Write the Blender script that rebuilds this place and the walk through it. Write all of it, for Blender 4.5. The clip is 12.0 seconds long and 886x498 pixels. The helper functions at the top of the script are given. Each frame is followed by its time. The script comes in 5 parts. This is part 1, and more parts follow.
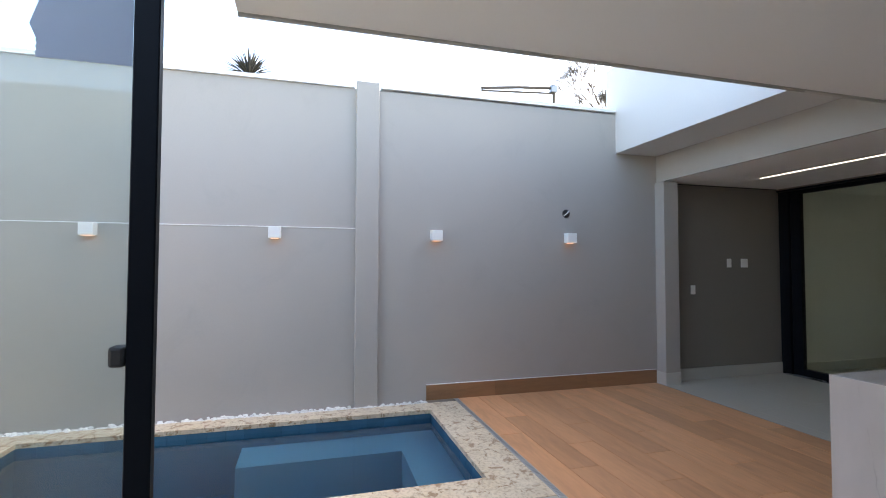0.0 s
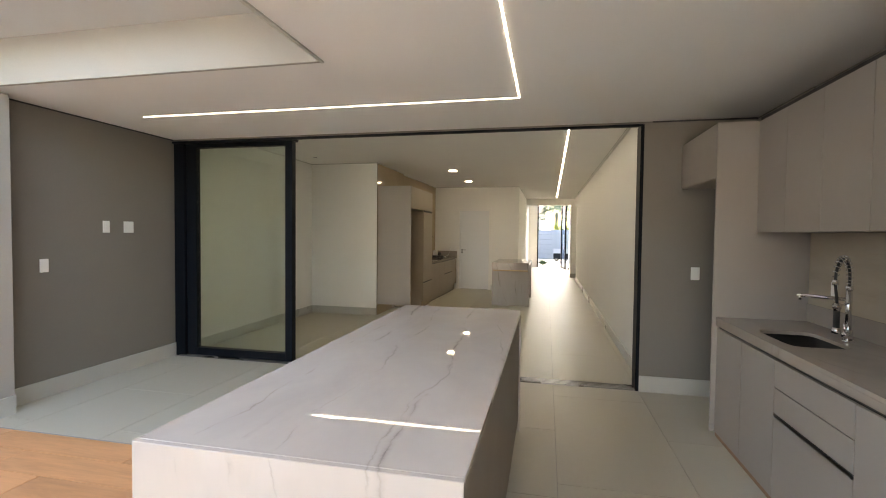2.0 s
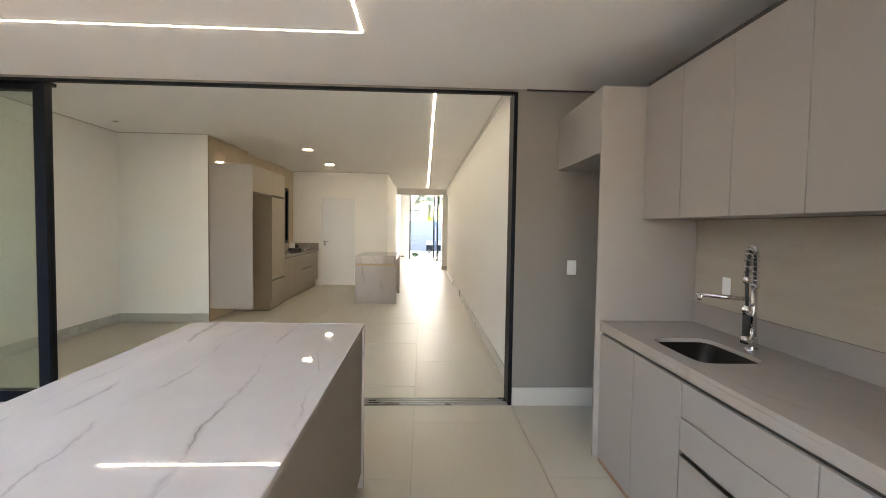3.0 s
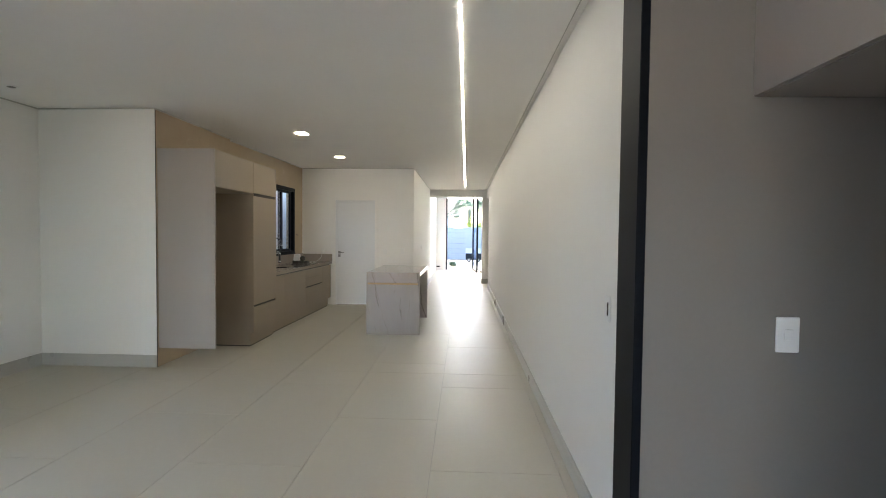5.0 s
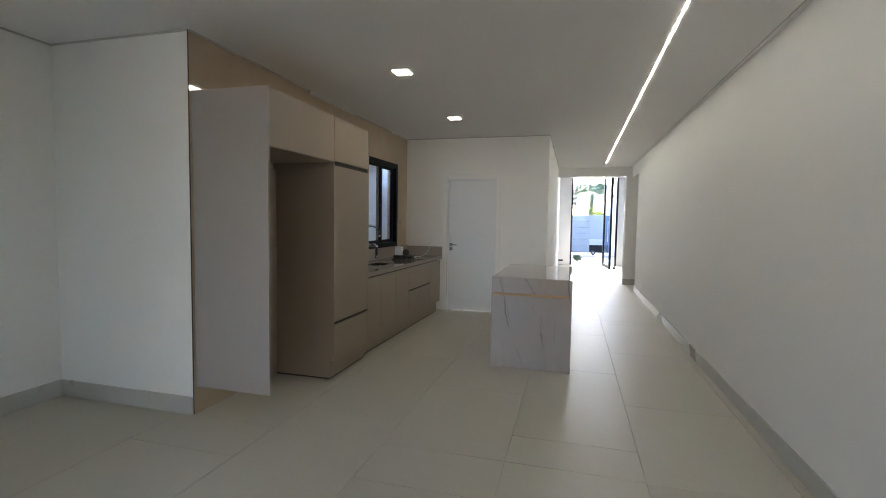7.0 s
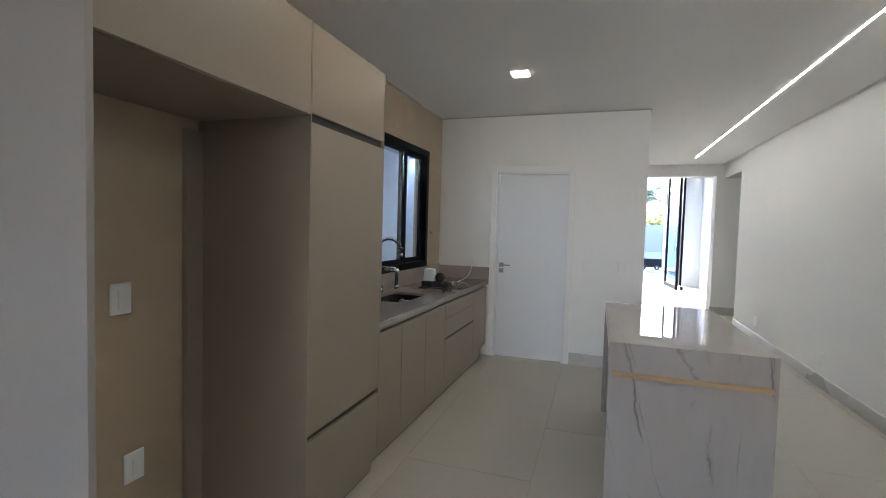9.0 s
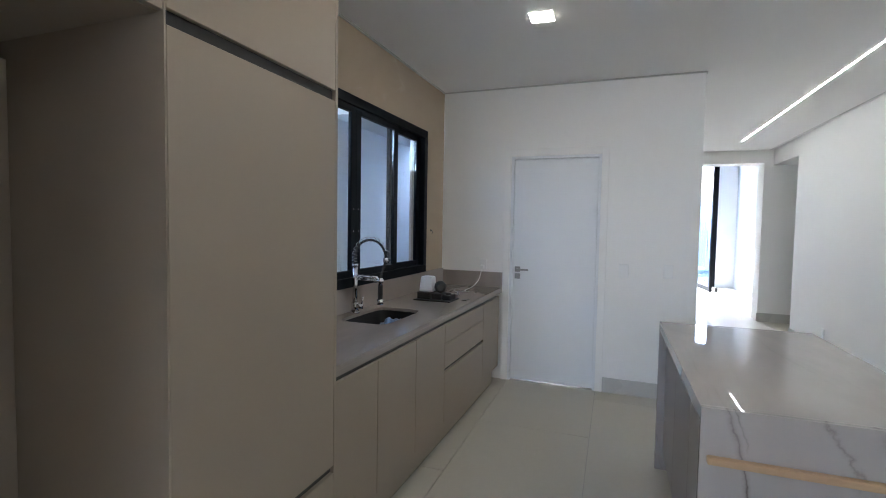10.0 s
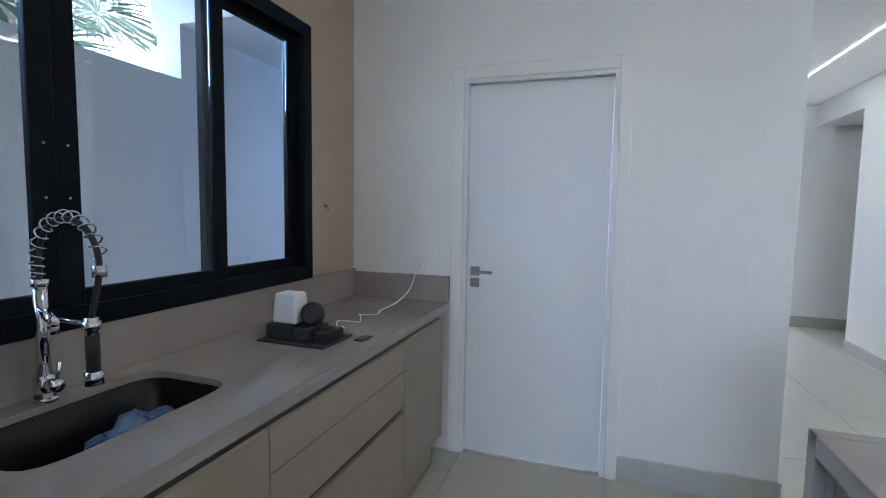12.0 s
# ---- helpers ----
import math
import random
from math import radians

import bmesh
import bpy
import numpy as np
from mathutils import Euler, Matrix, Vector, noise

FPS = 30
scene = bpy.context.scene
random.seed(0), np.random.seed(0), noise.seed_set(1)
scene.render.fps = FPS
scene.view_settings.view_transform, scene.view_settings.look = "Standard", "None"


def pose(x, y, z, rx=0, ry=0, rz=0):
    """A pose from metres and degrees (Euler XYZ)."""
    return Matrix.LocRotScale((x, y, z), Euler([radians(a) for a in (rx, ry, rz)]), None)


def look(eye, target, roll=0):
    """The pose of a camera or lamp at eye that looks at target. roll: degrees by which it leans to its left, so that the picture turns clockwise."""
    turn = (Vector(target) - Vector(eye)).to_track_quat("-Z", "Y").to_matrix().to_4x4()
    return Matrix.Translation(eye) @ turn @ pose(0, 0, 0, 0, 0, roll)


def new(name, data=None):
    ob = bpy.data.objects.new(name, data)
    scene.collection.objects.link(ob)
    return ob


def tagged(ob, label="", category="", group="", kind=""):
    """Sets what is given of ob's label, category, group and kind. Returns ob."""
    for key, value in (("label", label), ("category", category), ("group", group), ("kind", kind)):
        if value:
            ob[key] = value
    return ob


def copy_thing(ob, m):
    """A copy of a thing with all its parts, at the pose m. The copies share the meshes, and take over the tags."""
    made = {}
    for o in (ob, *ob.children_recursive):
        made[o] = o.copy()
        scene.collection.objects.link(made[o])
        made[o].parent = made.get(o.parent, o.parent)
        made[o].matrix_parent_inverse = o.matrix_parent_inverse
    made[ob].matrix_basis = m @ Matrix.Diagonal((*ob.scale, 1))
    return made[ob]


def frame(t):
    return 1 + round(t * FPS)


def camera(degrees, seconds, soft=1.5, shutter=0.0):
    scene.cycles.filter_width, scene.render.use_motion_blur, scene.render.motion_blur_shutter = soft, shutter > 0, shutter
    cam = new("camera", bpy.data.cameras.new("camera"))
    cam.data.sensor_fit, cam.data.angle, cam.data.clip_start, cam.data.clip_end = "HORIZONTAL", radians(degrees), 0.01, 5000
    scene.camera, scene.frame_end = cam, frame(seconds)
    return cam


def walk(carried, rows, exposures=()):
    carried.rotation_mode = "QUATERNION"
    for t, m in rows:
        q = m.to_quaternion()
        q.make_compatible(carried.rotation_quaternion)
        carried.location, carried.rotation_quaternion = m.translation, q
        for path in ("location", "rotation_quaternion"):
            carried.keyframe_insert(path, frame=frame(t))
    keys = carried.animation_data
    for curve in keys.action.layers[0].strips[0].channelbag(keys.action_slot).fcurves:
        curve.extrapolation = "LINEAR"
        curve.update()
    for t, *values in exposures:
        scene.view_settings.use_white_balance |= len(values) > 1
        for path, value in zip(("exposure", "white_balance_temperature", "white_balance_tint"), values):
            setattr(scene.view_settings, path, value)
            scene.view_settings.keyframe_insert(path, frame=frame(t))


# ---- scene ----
cam = camera(86.7, 12.0, soft=1.0)
PATH = [
    (0, (-0.209, -6.287, 1.475), (-2.134, -5.747, 1.546), 0.1),
    (0.2, (-0.367, -6.208, 1.479), (-2.227, -5.476, 1.535), 0.1),
    (0.5, (-0.596, -6.029, 1.474), (-2.302, -4.985, 1.511), -0.1),
    (1, (-0.82, -5.619, 1.461), (-2.13, -4.107, 1.467), -0.4),
    (1.5, (-0.906, -5.18, 1.473), (-1.816, -3.399, 1.429), -0.2),
    (2, (-0.95, -4.735, 1.482), (-1.38, -2.782, 1.417), 0.6),
    (2.5, (-0.868, -4.257, 1.441), (-0.954, -2.26, 1.373), 0.6),
    (3, (-0.821, -3.75, 1.446), (-0.729, -1.754, 1.354), 0.9),
    (3.2, (-0.808, -3.539, 1.468), (-0.673, -1.545, 1.381), 1.2),
    (4.8, (-0.683, -1.827, 1.440), (-0.701, 0.171, 1.376), 1.0),
    (5, (-0.675, -1.592, 1.46), (-0.761, 0.405, 1.393), 0.6),
    (5.5, (-0.821, -1.07, 1.452), (-1.047, 0.915, 1.376), 1.0),
    (6, (-0.909, -0.505, 1.444), (-1.241, 1.465, 1.362), 0.6),
    (6.5, (-1.108, -0.012, 1.436), (-1.565, 1.932, 1.332), 0.7),
    (7, (-1.302, 0.491, 1.441), (-1.831, 2.416, 1.319), 0.9),
    (7.2, (-1.403, 0.702, 1.469), (-1.944, 2.624, 1.355), 0.9),
    (8.8, (-2.043, 2.259, 1.454), (-2.665, 4.157, 1.353), 1.5),
    (9, (-2.127, 2.457, 1.471), (-2.753, 4.354, 1.376), 1.6),
    (9.5, (-2.228, 2.93, 1.45), (-2.868, 4.822, 1.36), 1.0),
    (10, (-2.328, 3.389, 1.452), (-3.01, 5.266, 1.352), 1.0),
    (10.5, (-2.408, 3.821, 1.451), (-3.088, 5.698, 1.333), 1.0),
    (11, (-2.42, 4.26, 1.466), (-3.135, 6.121, 1.315), 1.0),
    (11.5, (-2.51, 4.709, 1.443), (-3.216, 6.572, 1.268), 1.3),
    (12, (-2.545, 5.219, 1.384), (-3.153, 7.119, 1.225), 0.9),
]
EXPOSURES = [(0, 2.68, 7200, 10), (0.5, 2.55, 7800, 10), (1.0, 2.82, 8500, 10), (1.5, 3.65, 8900, 10), (2.5, 4.68, 8350, 10), (3.2, 4.92, 7950, 10), (5, 4.65, 6850, 8), (6, 4.22, 6500, 8), (7, 4.22, 6450, 9), (9, 4.58, 6050, 10), (10.5, 4.8, 5400, 10), (11.4, 4.79, 5050, 10), (12, 4.78, 5250, 10)]
walk(cam, [(t, look(eye, target, roll)) for t, eye, target, roll in PATH], EXPOSURES)


# ---- world, sun, exposure ----
world = bpy.data.worlds.new("sky_world")
scene.world = world
world.use_nodes = True
wn = world.node_tree.nodes
sky = wn.new("ShaderNodeTexSky")
sky.sky_type, sky.sun_disc = "NISHITA", False
sky.sun_elevation, sky.sun_rotation = radians(46), radians(-15)
sky.dust_density, sky.air_density = 2.5, 1.0
wn["Background"].inputs["Strength"].default_value = 0.15
world.node_tree.links.new(sky.outputs["Color"], wn["Background"].inputs["Color"])
sun = new("sun", bpy.data.lights.new("sun", "SUN"))
sun.data.energy, sun.data.angle, sun.data.color = 0.8, radians(10), (1.0, 0.96, 0.9)
sun.matrix_world = look((-2.0, 7.6, 7.4), (0, 0, 0))


# ---- materials ----
def nodes_of(name):
    m = bpy.data.materials.new(name)
    m.use_nodes = True
    nt = m.node_tree
    return m, nt, nt.nodes["Principled BSDF"]


def link(nt, a, b):
    nt.links.new(a, b)


def noise_node(nt, co, scale, detail=3.0, rough=0.55, dist=0.0):
    n = nt.nodes.new("ShaderNodeTexNoise")
    n.inputs["Scale"].default_value, n.inputs["Detail"].default_value = scale, detail
    n.inputs["Roughness"].default_value, n.inputs["Distortion"].default_value = rough, dist
    link(nt, co, n.inputs["Vector"])
    return n


def ramp(nt, fac, stops):
    r = nt.nodes.new("ShaderNodeValToRGB")
    e = r.color_ramp.elements
    while len(e) < len(stops):
        e.new(0.5)
    for el, (p, c) in zip(e, stops):
        el.position, el.color = p, (*c, 1) if len(c) == 3 else c
    link(nt, fac, r.inputs["Fac"])
    return r


def mix(nt, kind, fac, a, b):
    n = nt.nodes.new("ShaderNodeMix")
    n.data_type, n.blend_type = "RGBA", kind
    for sock, v in (("Factor", fac), ("A", a), ("B", b)):
        s = n.inputs[0] if sock == "Factor" else n.inputs[6 if sock == "A" else 7]
        if isinstance(v, (int, float)):
            s.default_value = v
        elif isinstance(v, tuple):
            s.default_value = (*v, 1)
        else:
            link(nt, v, s)
    return n.outputs[2]


def bump(nt, p, height, strength, distance=0.002):
    b = nt.nodes.new("ShaderNodeBump")
    b.inputs["Strength"].default_value, b.inputs["Distance"].default_value = strength, distance
    link(nt, height, b.inputs["Height"])
    link(nt, b.outputs["Normal"], p.inputs["Normal"])


def coords(nt, scale=(1, 1, 1), obj=False):
    if obj:
        src = nt.nodes.new("ShaderNodeTexCoord").outputs["Object"]
    else:
        src = nt.nodes.new("ShaderNodeNewGeometry").outputs["Position"]
    mp = nt.nodes.new("ShaderNodeMapping")
    mp.inputs["Scale"].default_value = scale
    link(nt, src, mp.inputs["Vector"])
    return mp.outputs["Vector"]


def surface(name, color, rough=0.5, metal=0.0, var=0.06, big=0.7, fine=60.0, relief=0.05, stain=0.0, spec=0.5):
    """A plain coated surface: broad tone drift, fine grain, uneven gloss and slight relief."""
    m, nt, p = nodes_of(name)
    co = coords(nt)
    n1, n2 = noise_node(nt, co, big, 4.0), noise_node(nt, co, fine, 3.0)
    dark = tuple(c * (1 - var) for c in color)
    lite = tuple(min(1, c * (1 + var)) for c in color)
    base = ramp(nt, n1.outputs["Fac"], [(0.3, dark), (0.7, lite)]).outputs["Color"]
    grain = ramp(nt, n2.outputs["Fac"], [(0.3, (1 - var * 0.7,) * 3), (0.7, (1, 1, 1))]).outputs["Color"]
    base = mix(nt, "MULTIPLY", 1.0, base, grain)
    if stain:
        n3 = noise_node(nt, co, 1.7, 6.0, 0.7, 0.8)
        s = ramp(nt, n3.outputs["Fac"], [(0.55, (1, 1, 1)), (0.75, (1 - stain,) * 3)]).outputs["Color"]
        base = mix(nt, "MULTIPLY", 1.0, base, s)
    link(nt, base, p.inputs["Base Color"])
    r = ramp(nt, n1.outputs["Fac"], [(0.3, (max(0, rough - 0.06),) * 3), (0.7, (min(1, rough + 0.06),) * 3)])
    link(nt, r.outputs["Color"], p.inputs["Roughness"])
    p.inputs["Metallic"].default_value = metal
    p.inputs["Specular IOR Level"].default_value = spec
    if relief:
        bump(nt, p, n2.outputs["Fac"], relief)
    return m


def marble(name, base, vein, scale=1.0, rough=0.12, amount=1.0, stretch=(3.2, 0.55, 0.4), cloudy=0.1):
    """Polished stone: cloudy ground with long, broken, thin veins that run along the short axes of stretch."""
    m, nt, p = nodes_of(name)
    cloud = noise_node(nt, coords(nt, tuple(0.4 + 0.5 * s for s in stretch)), 1.1, 5.0, 0.6, 0.5)
    col = ramp(nt, cloud.outputs["Fac"], [(0.3, tuple(c * (1 - cloudy * 1.6) for c in base)), (0.7, base)]).outputs["Color"]
    for k, (sc, width, dark) in enumerate(((scale, 0.007, 1.0), (scale * 1.7, 0.004, 0.6))):
        co = coords(nt, tuple(a * b for a, b in zip(stretch, (1 + 0.25 * k, 0.8 + 0.5 * k, 1.1))))
        v = noise_node(nt, co, sc, 4.0, 0.42, 0.15)
        d = nt.nodes.new("ShaderNodeMath")
        d.operation = "SUBTRACT"
        link(nt, v.outputs["Fac"], d.inputs[0])
        d.inputs[1].default_value = 0.5 + 0.02 * k
        a = nt.nodes.new("ShaderNodeMath")
        a.operation = "ABSOLUTE"
        link(nt, d.outputs[0], a.inputs[0])
        line = ramp(nt, a.outputs[0], [(0.0, (1, 1, 1)), (width, (0.22, 0.22, 0.22)), (width * 4, (0, 0, 0))])
        gate = noise_node(nt, coords(nt, (1.2, 1.6, 1.6)), 1.5 + k, 3.0)
        g = ramp(nt, gate.outputs["Fac"], [(0.48, (0, 0, 0)), (0.62, (1, 1, 1))])
        mul = nt.nodes.new("ShaderNodeMath")
        mul.operation = "MULTIPLY"
        link(nt, line.outputs["Color"], mul.inputs[0])
        link(nt, g.outputs["Color"], mul.inputs[1])
        m2 = nt.nodes.new("ShaderNodeMath")
        m2.operation = "MULTIPLY"
        link(nt, mul.outputs[0], m2.inputs[0])
        m2.inputs[1].default_value = dark * amount
        col = mix(nt, "MIX", m2.outputs[0], col, vein)
    link(nt, col, p.inputs["Base Color"])
    p.inputs["Roughness"].default_value = rough
    return m


def veined(name, base, vein, period=0.36, rough=0.03, amount=1.0, lean=(1.0, 0.08, 0.16), cloudy=0.12):
    """Polished stone: a cloudy ground with few thin, broken veins that run across the lean direction."""
    m, nt, p = nodes_of(name)
    pos = coords(nt)
    cloud = noise_node(nt, coords(nt, (2.0, 0.7, 0.7)), 1.1, 5.0, 0.6, 0.5)
    col = ramp(nt, cloud.outputs["Fac"], [(0.3, tuple(c * (1 - cloudy * 1.5) for c in base)), (0.7, base)]).outputs["Color"]
    wide, fine = noise_node(nt, coords(nt, (1, 0.6, 0.6)), 1.5, 2.0, 0.5), noise_node(nt, pos, 11.0, 4.0, 0.65)

    def calc(op, a, b):
        n = nt.nodes.new("ShaderNodeMath")
        n.operation = op
        for k, v in enumerate((a, b)):
            if isinstance(v, (int, float)):
                n.inputs[k].default_value = v
            else:
                link(nt, v, n.inputs[k])
        return n.outputs[0]

    dot = nt.nodes.new("ShaderNodeVectorMath")
    dot.operation = "DOT_PRODUCT"
    link(nt, pos, dot.inputs[0])
    for k, (per, width, dark) in enumerate(((period, 0.005, 1.0), (period * 0.63, 0.0025, 0.55))):
        dot.inputs[1].default_value = lean
        u = calc("ADD", dot.outputs["Value"], calc("MULTIPLY", wide.outputs["Fac"], 0.34 + 0.2 * k))
        u = calc("ADD", u, calc("MULTIPLY", fine.outputs["Fac"], 0.045))
        d = calc("PINGPONG", calc("ADD", u, 0.113 * k), per / 2)
        line = ramp(nt, d, [(0.0, (1, 1, 1)), (width, (0.3, 0.3, 0.3)), (width * 3.5, (0, 0, 0))]).outputs["Color"]
        gate = noise_node(nt, coords(nt, (2.2, 1.0, 1.0)), 2.2 + k, 3.0)
        g = ramp(nt, gate.outputs["Fac"], [(0.47, (0, 0, 0)), (0.60, (1, 1, 1))]).outputs["Color"]
        col = mix(nt, "MIX", calc("MULTIPLY", calc("MULTIPLY", line, g), dark * amount), col, vein)
    link(nt, col, p.inputs["Base Color"])
    p.inputs["Roughness"].default_value = rough
    return m


def granite(name, base, spots, rough=0.35):
    m, nt, p = nodes_of(name)
    co = coords(nt)
    n1, n2, n3 = noise_node(nt, co, 14.0, 5.0, 0.6, 1.0), noise_node(nt, co, 45.0, 3.0), noise_node(nt, co, 2.5, 3.0)
    col = ramp(nt, n1.outputs["Fac"], [(0.38, spots), (0.46, base), (0.62, tuple(min(1, c * 1.12) for c in base))]).outputs["Color"]
    g = ramp(nt, n2.outputs["Fac"], [(0.35, (0.72, 0.66, 0.58)), (0.5, (1, 1, 1))]).outputs["Color"]
    col = mix(nt, "MULTIPLY", 0.8, col, g)
    h = ramp(nt, n3.outputs["Fac"], [(0.3, (0.88, 0.84, 0.78)), (0.7, (1, 1, 1))]).outputs["Color"]
    col = mix(nt, "MULTIPLY", 1.0, col, h)
    link(nt, col, p.inputs["Base Color"])
    p.inputs["Roughness"].default_value = rough
    bump(nt, p, n2.outputs["Fac"], 0.05)
    return m


def tile_material(name, color, rough, drift=0.05, stain=0.04, spec=0.5):
    m, nt, p = nodes_of(name)
    p.inputs["Specular IOR Level"].default_value = spec
    co = coords(nt)
    info = nt.nodes.new("ShaderNodeObjectInfo")
    n1, n2 = noise_node(nt, co, 0.8, 2.0, 0.5), noise_node(nt, co, 35.0, 4.0)
    base = ramp(nt, n1.outputs["Fac"], [(0.15, tuple(c * (1 - stain * 2) for c in color)), (0.85, color)]).outputs["Color"]
    tone = ramp(nt, info.outputs["Random"], [(0.0, (1 - drift,) * 3), (1.0, (1, 1, 1))]).outputs["Color"]
    base = mix(nt, "MULTIPLY", 1.0, base, tone)
    g = ramp(nt, n2.outputs["Fac"], [(0.35, (1 - stain,) * 3), (0.65, (1, 1, 1))]).outputs["Color"]
    base = mix(nt, "MULTIPLY", 1.0, base, g)
    link(nt, base, p.inputs["Base Color"])
    r = ramp(nt, n1.outputs["Fac"], [(0.15, (rough - 0.03,) * 3), (0.85, (rough + 0.03,) * 3)])
    link(nt, r.outputs["Color"], p.inputs["Roughness"])
    bump(nt, p, n2.outputs["Fac"], 0.02)
    return m


def wood_material(name, color, along="x", rough=0.4, drift=0.25):
    m, nt, p = nodes_of(name)
    st = {"x": (1.0, 7, 7), "y": (7, 1.0, 7), "z": (7, 7, 1.0)}[along]
    info = nt.nodes.new("ShaderNodeObjectInfo")
    co = coords(nt, st)
    add = nt.nodes.new("ShaderNodeVectorMath")
    add.operation = "ADD"
    link(nt, co, add.inputs[0])
    sc = nt.nodes.new("ShaderNodeMath")
    sc.operation = "MULTIPLY"
    link(nt, info.outputs["Random"], sc.inputs[0])
    sc.inputs[1].default_value = 37.0
    link(nt, sc.outputs[0], add.inputs[1])
    n1 = noise_node(nt, add.outputs[0], 0.9, 6.0, 0.65, 1.2)
    n2 = noise_node(nt, add.outputs[0], 6.0, 4.0, 0.6, 0.3)
    base = ramp(nt, n1.outputs["Fac"], [(0.25, tuple(c * 0.8 for c in color)), (0.5, color), (0.75, tuple(min(1, c * 1.12) for c in color))]).outputs["Color"]
    g = ramp(nt, n2.outputs["Fac"], [(0.35, (0.92,) * 3), (0.6, (1, 1, 1))]).outputs["Color"]
    base = mix(nt, "MULTIPLY", 1.0, base, g)
    tone = ramp(nt, info.outputs["Random"], [(0.0, (1 - drift, 1 - drift, 1 - drift)), (1.0, (1, 1, 1))]).outputs["Color"]
    base = mix(nt, "MULTIPLY", 1.0, base, tone)
    link(nt, base, p.inputs["Base Color"])
    p.inputs["Roughness"].default_value = rough
    bump(nt, p, n2.outputs["Fac"], 0.12)
    return m


def glow(name, color, strength):
    m, nt, p = nodes_of(name)
    p.inputs["Base Color"].default_value = (0.9, 0.9, 0.9, 1)
    p.inputs["Emission Color"].default_value = (*color, 1)
    p.inputs["Emission Strength"].default_value = strength
    return m


def glass(name, color, rough=0.0, ior=1.45):
    m, nt, p = nodes_of(name)
    p.inputs["Base Color"].default_value = (*color, 1)
    p.inputs["Roughness"].default_value = rough
    p.inputs["Transmission Weight"].default_value = 1.0
    p.inputs["IOR"].default_value = ior
    return m


M_TAUPE = surface("taupe_wall_paint", (0.42, 0.395, 0.36), 0.8, var=0.05, big=0.5, fine=90, relief=0.12, stain=0.06)
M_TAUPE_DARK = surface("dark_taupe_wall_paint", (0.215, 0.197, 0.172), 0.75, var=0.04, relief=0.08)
M_WHITE = surface("white_wall_paint", (0.84, 0.83, 0.80), 0.65, var=0.02, big=0.4, fine=80, relief=0.06)
M_UPPER = surface("pale_grey_upper_wall_paint", (0.62, 0.62, 0.61), 0.75, var=0.03, big=0.6, relief=0.1)
M_CEIL = surface("white_ceiling_paint", (0.87, 0.86, 0.84), 0.8, var=0.015, relief=0.03)
M_OUTWALL = surface("pale_grey_outdoor_paint", (0.66, 0.71, 0.77), 0.8, var=0.05, big=0.8, relief=0.15, stain=0.06)
M_FLOOR = tile_material("beige_porcelain", (0.50, 0.468, 0.39), 0.42, 0.03, 0.02, 0.33)
M_GROUT = surface("grey_grout", (0.36, 0.345, 0.31), 0.9)
M_CREAM = surface("cream_joint_mortar", (0.72, 0.60, 0.46), 0.8, var=0.12, big=6, relief=0.05)
M_WOODTILE = wood_material("oak_look_porcelain", (0.74, 0.365, 0.175), "x", 0.42, 0.24)
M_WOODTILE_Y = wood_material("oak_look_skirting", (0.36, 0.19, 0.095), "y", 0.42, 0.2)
M_WOODCLAD = wood_material("oak_look_cladding", (0.50, 0.31, 0.165), "y", 0.38, 0.3)
M_SKIRT = surface("grey_beige_porcelain_skirting", (0.50, 0.49, 0.45), 0.3, var=0.03, relief=0.0)
M_MARBLE = veined("white_veined_quartzite", (0.56, 0.507, 0.475), (0.15, 0.12, 0.105), 0.42, 0.03, 0.75)
M_MARBLE2 = veined("greige_veined_quartzite", (0.40, 0.36, 0.33), (0.09, 0.075, 0.065), 0.30, 0.03, 0.85)
# same stone, veins faded in colour where the top's reflection hides them
M_MARBLE2_TOP = veined("greige_quartzite_reflection_faded", (0.40, 0.36, 0.33), (0.28, 0.25, 0.225), 0.4, 0.02, 0.3)
M_COUNTER = veined("greige_polished_stone_worktop", (0.38, 0.335, 0.30), (0.24, 0.205, 0.18), 0.4, 0.03, 0.5, (1.0, 0.35, 0.2), 0.16)
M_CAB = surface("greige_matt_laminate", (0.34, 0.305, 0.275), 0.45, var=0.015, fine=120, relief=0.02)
# same greige laminate with the kitchen's warm light tinted into the colour
M_CAB_K = surface("greige_laminate_warm_lit", (0.30, 0.248, 0.19), 0.45, var=0.015, fine=120, relief=0.02)
# brown laminate, darkened further so recesses and cabinet insides look shaded
M_CABIN = surface("brown_grey_laminate_darkened", (0.22, 0.18, 0.145), 0.5, var=0.02, relief=0.02)
# near-black, mostly for strips that paint the shade in open gaps
M_GAP = surface("dark_shadow_gap", (0.03, 0.027, 0.025), 0.6, relief=0.0)
M_PORC = marble("beige_polished_porcelain_wall", (0.50, 0.40, 0.285), (0.60, 0.52, 0.40), 0.7, 0.05, 0.5, (1.2, 0.6, 1.6))
M_PORC.node_tree.nodes["Principled BSDF"].inputs["Specular IOR Level"].default_value = 0.8
M_SPLASH = marble("travertine_look_splashback", (0.46, 0.395, 0.31), (0.34, 0.275, 0.20), 0.8, 0.12, 0.5, (0.6, 0.7, 5.0), 0.12)
M_BLACK = surface("black_anodised_aluminium", (0.004, 0.006, 0.0095), 0.5, 0.0, var=0.1, relief=0.02, spec=0.12)
M_CHROME = surface("polished_chrome", (0.75, 0.75, 0.76), 0.08, 1.0, var=0.02, relief=0.0)
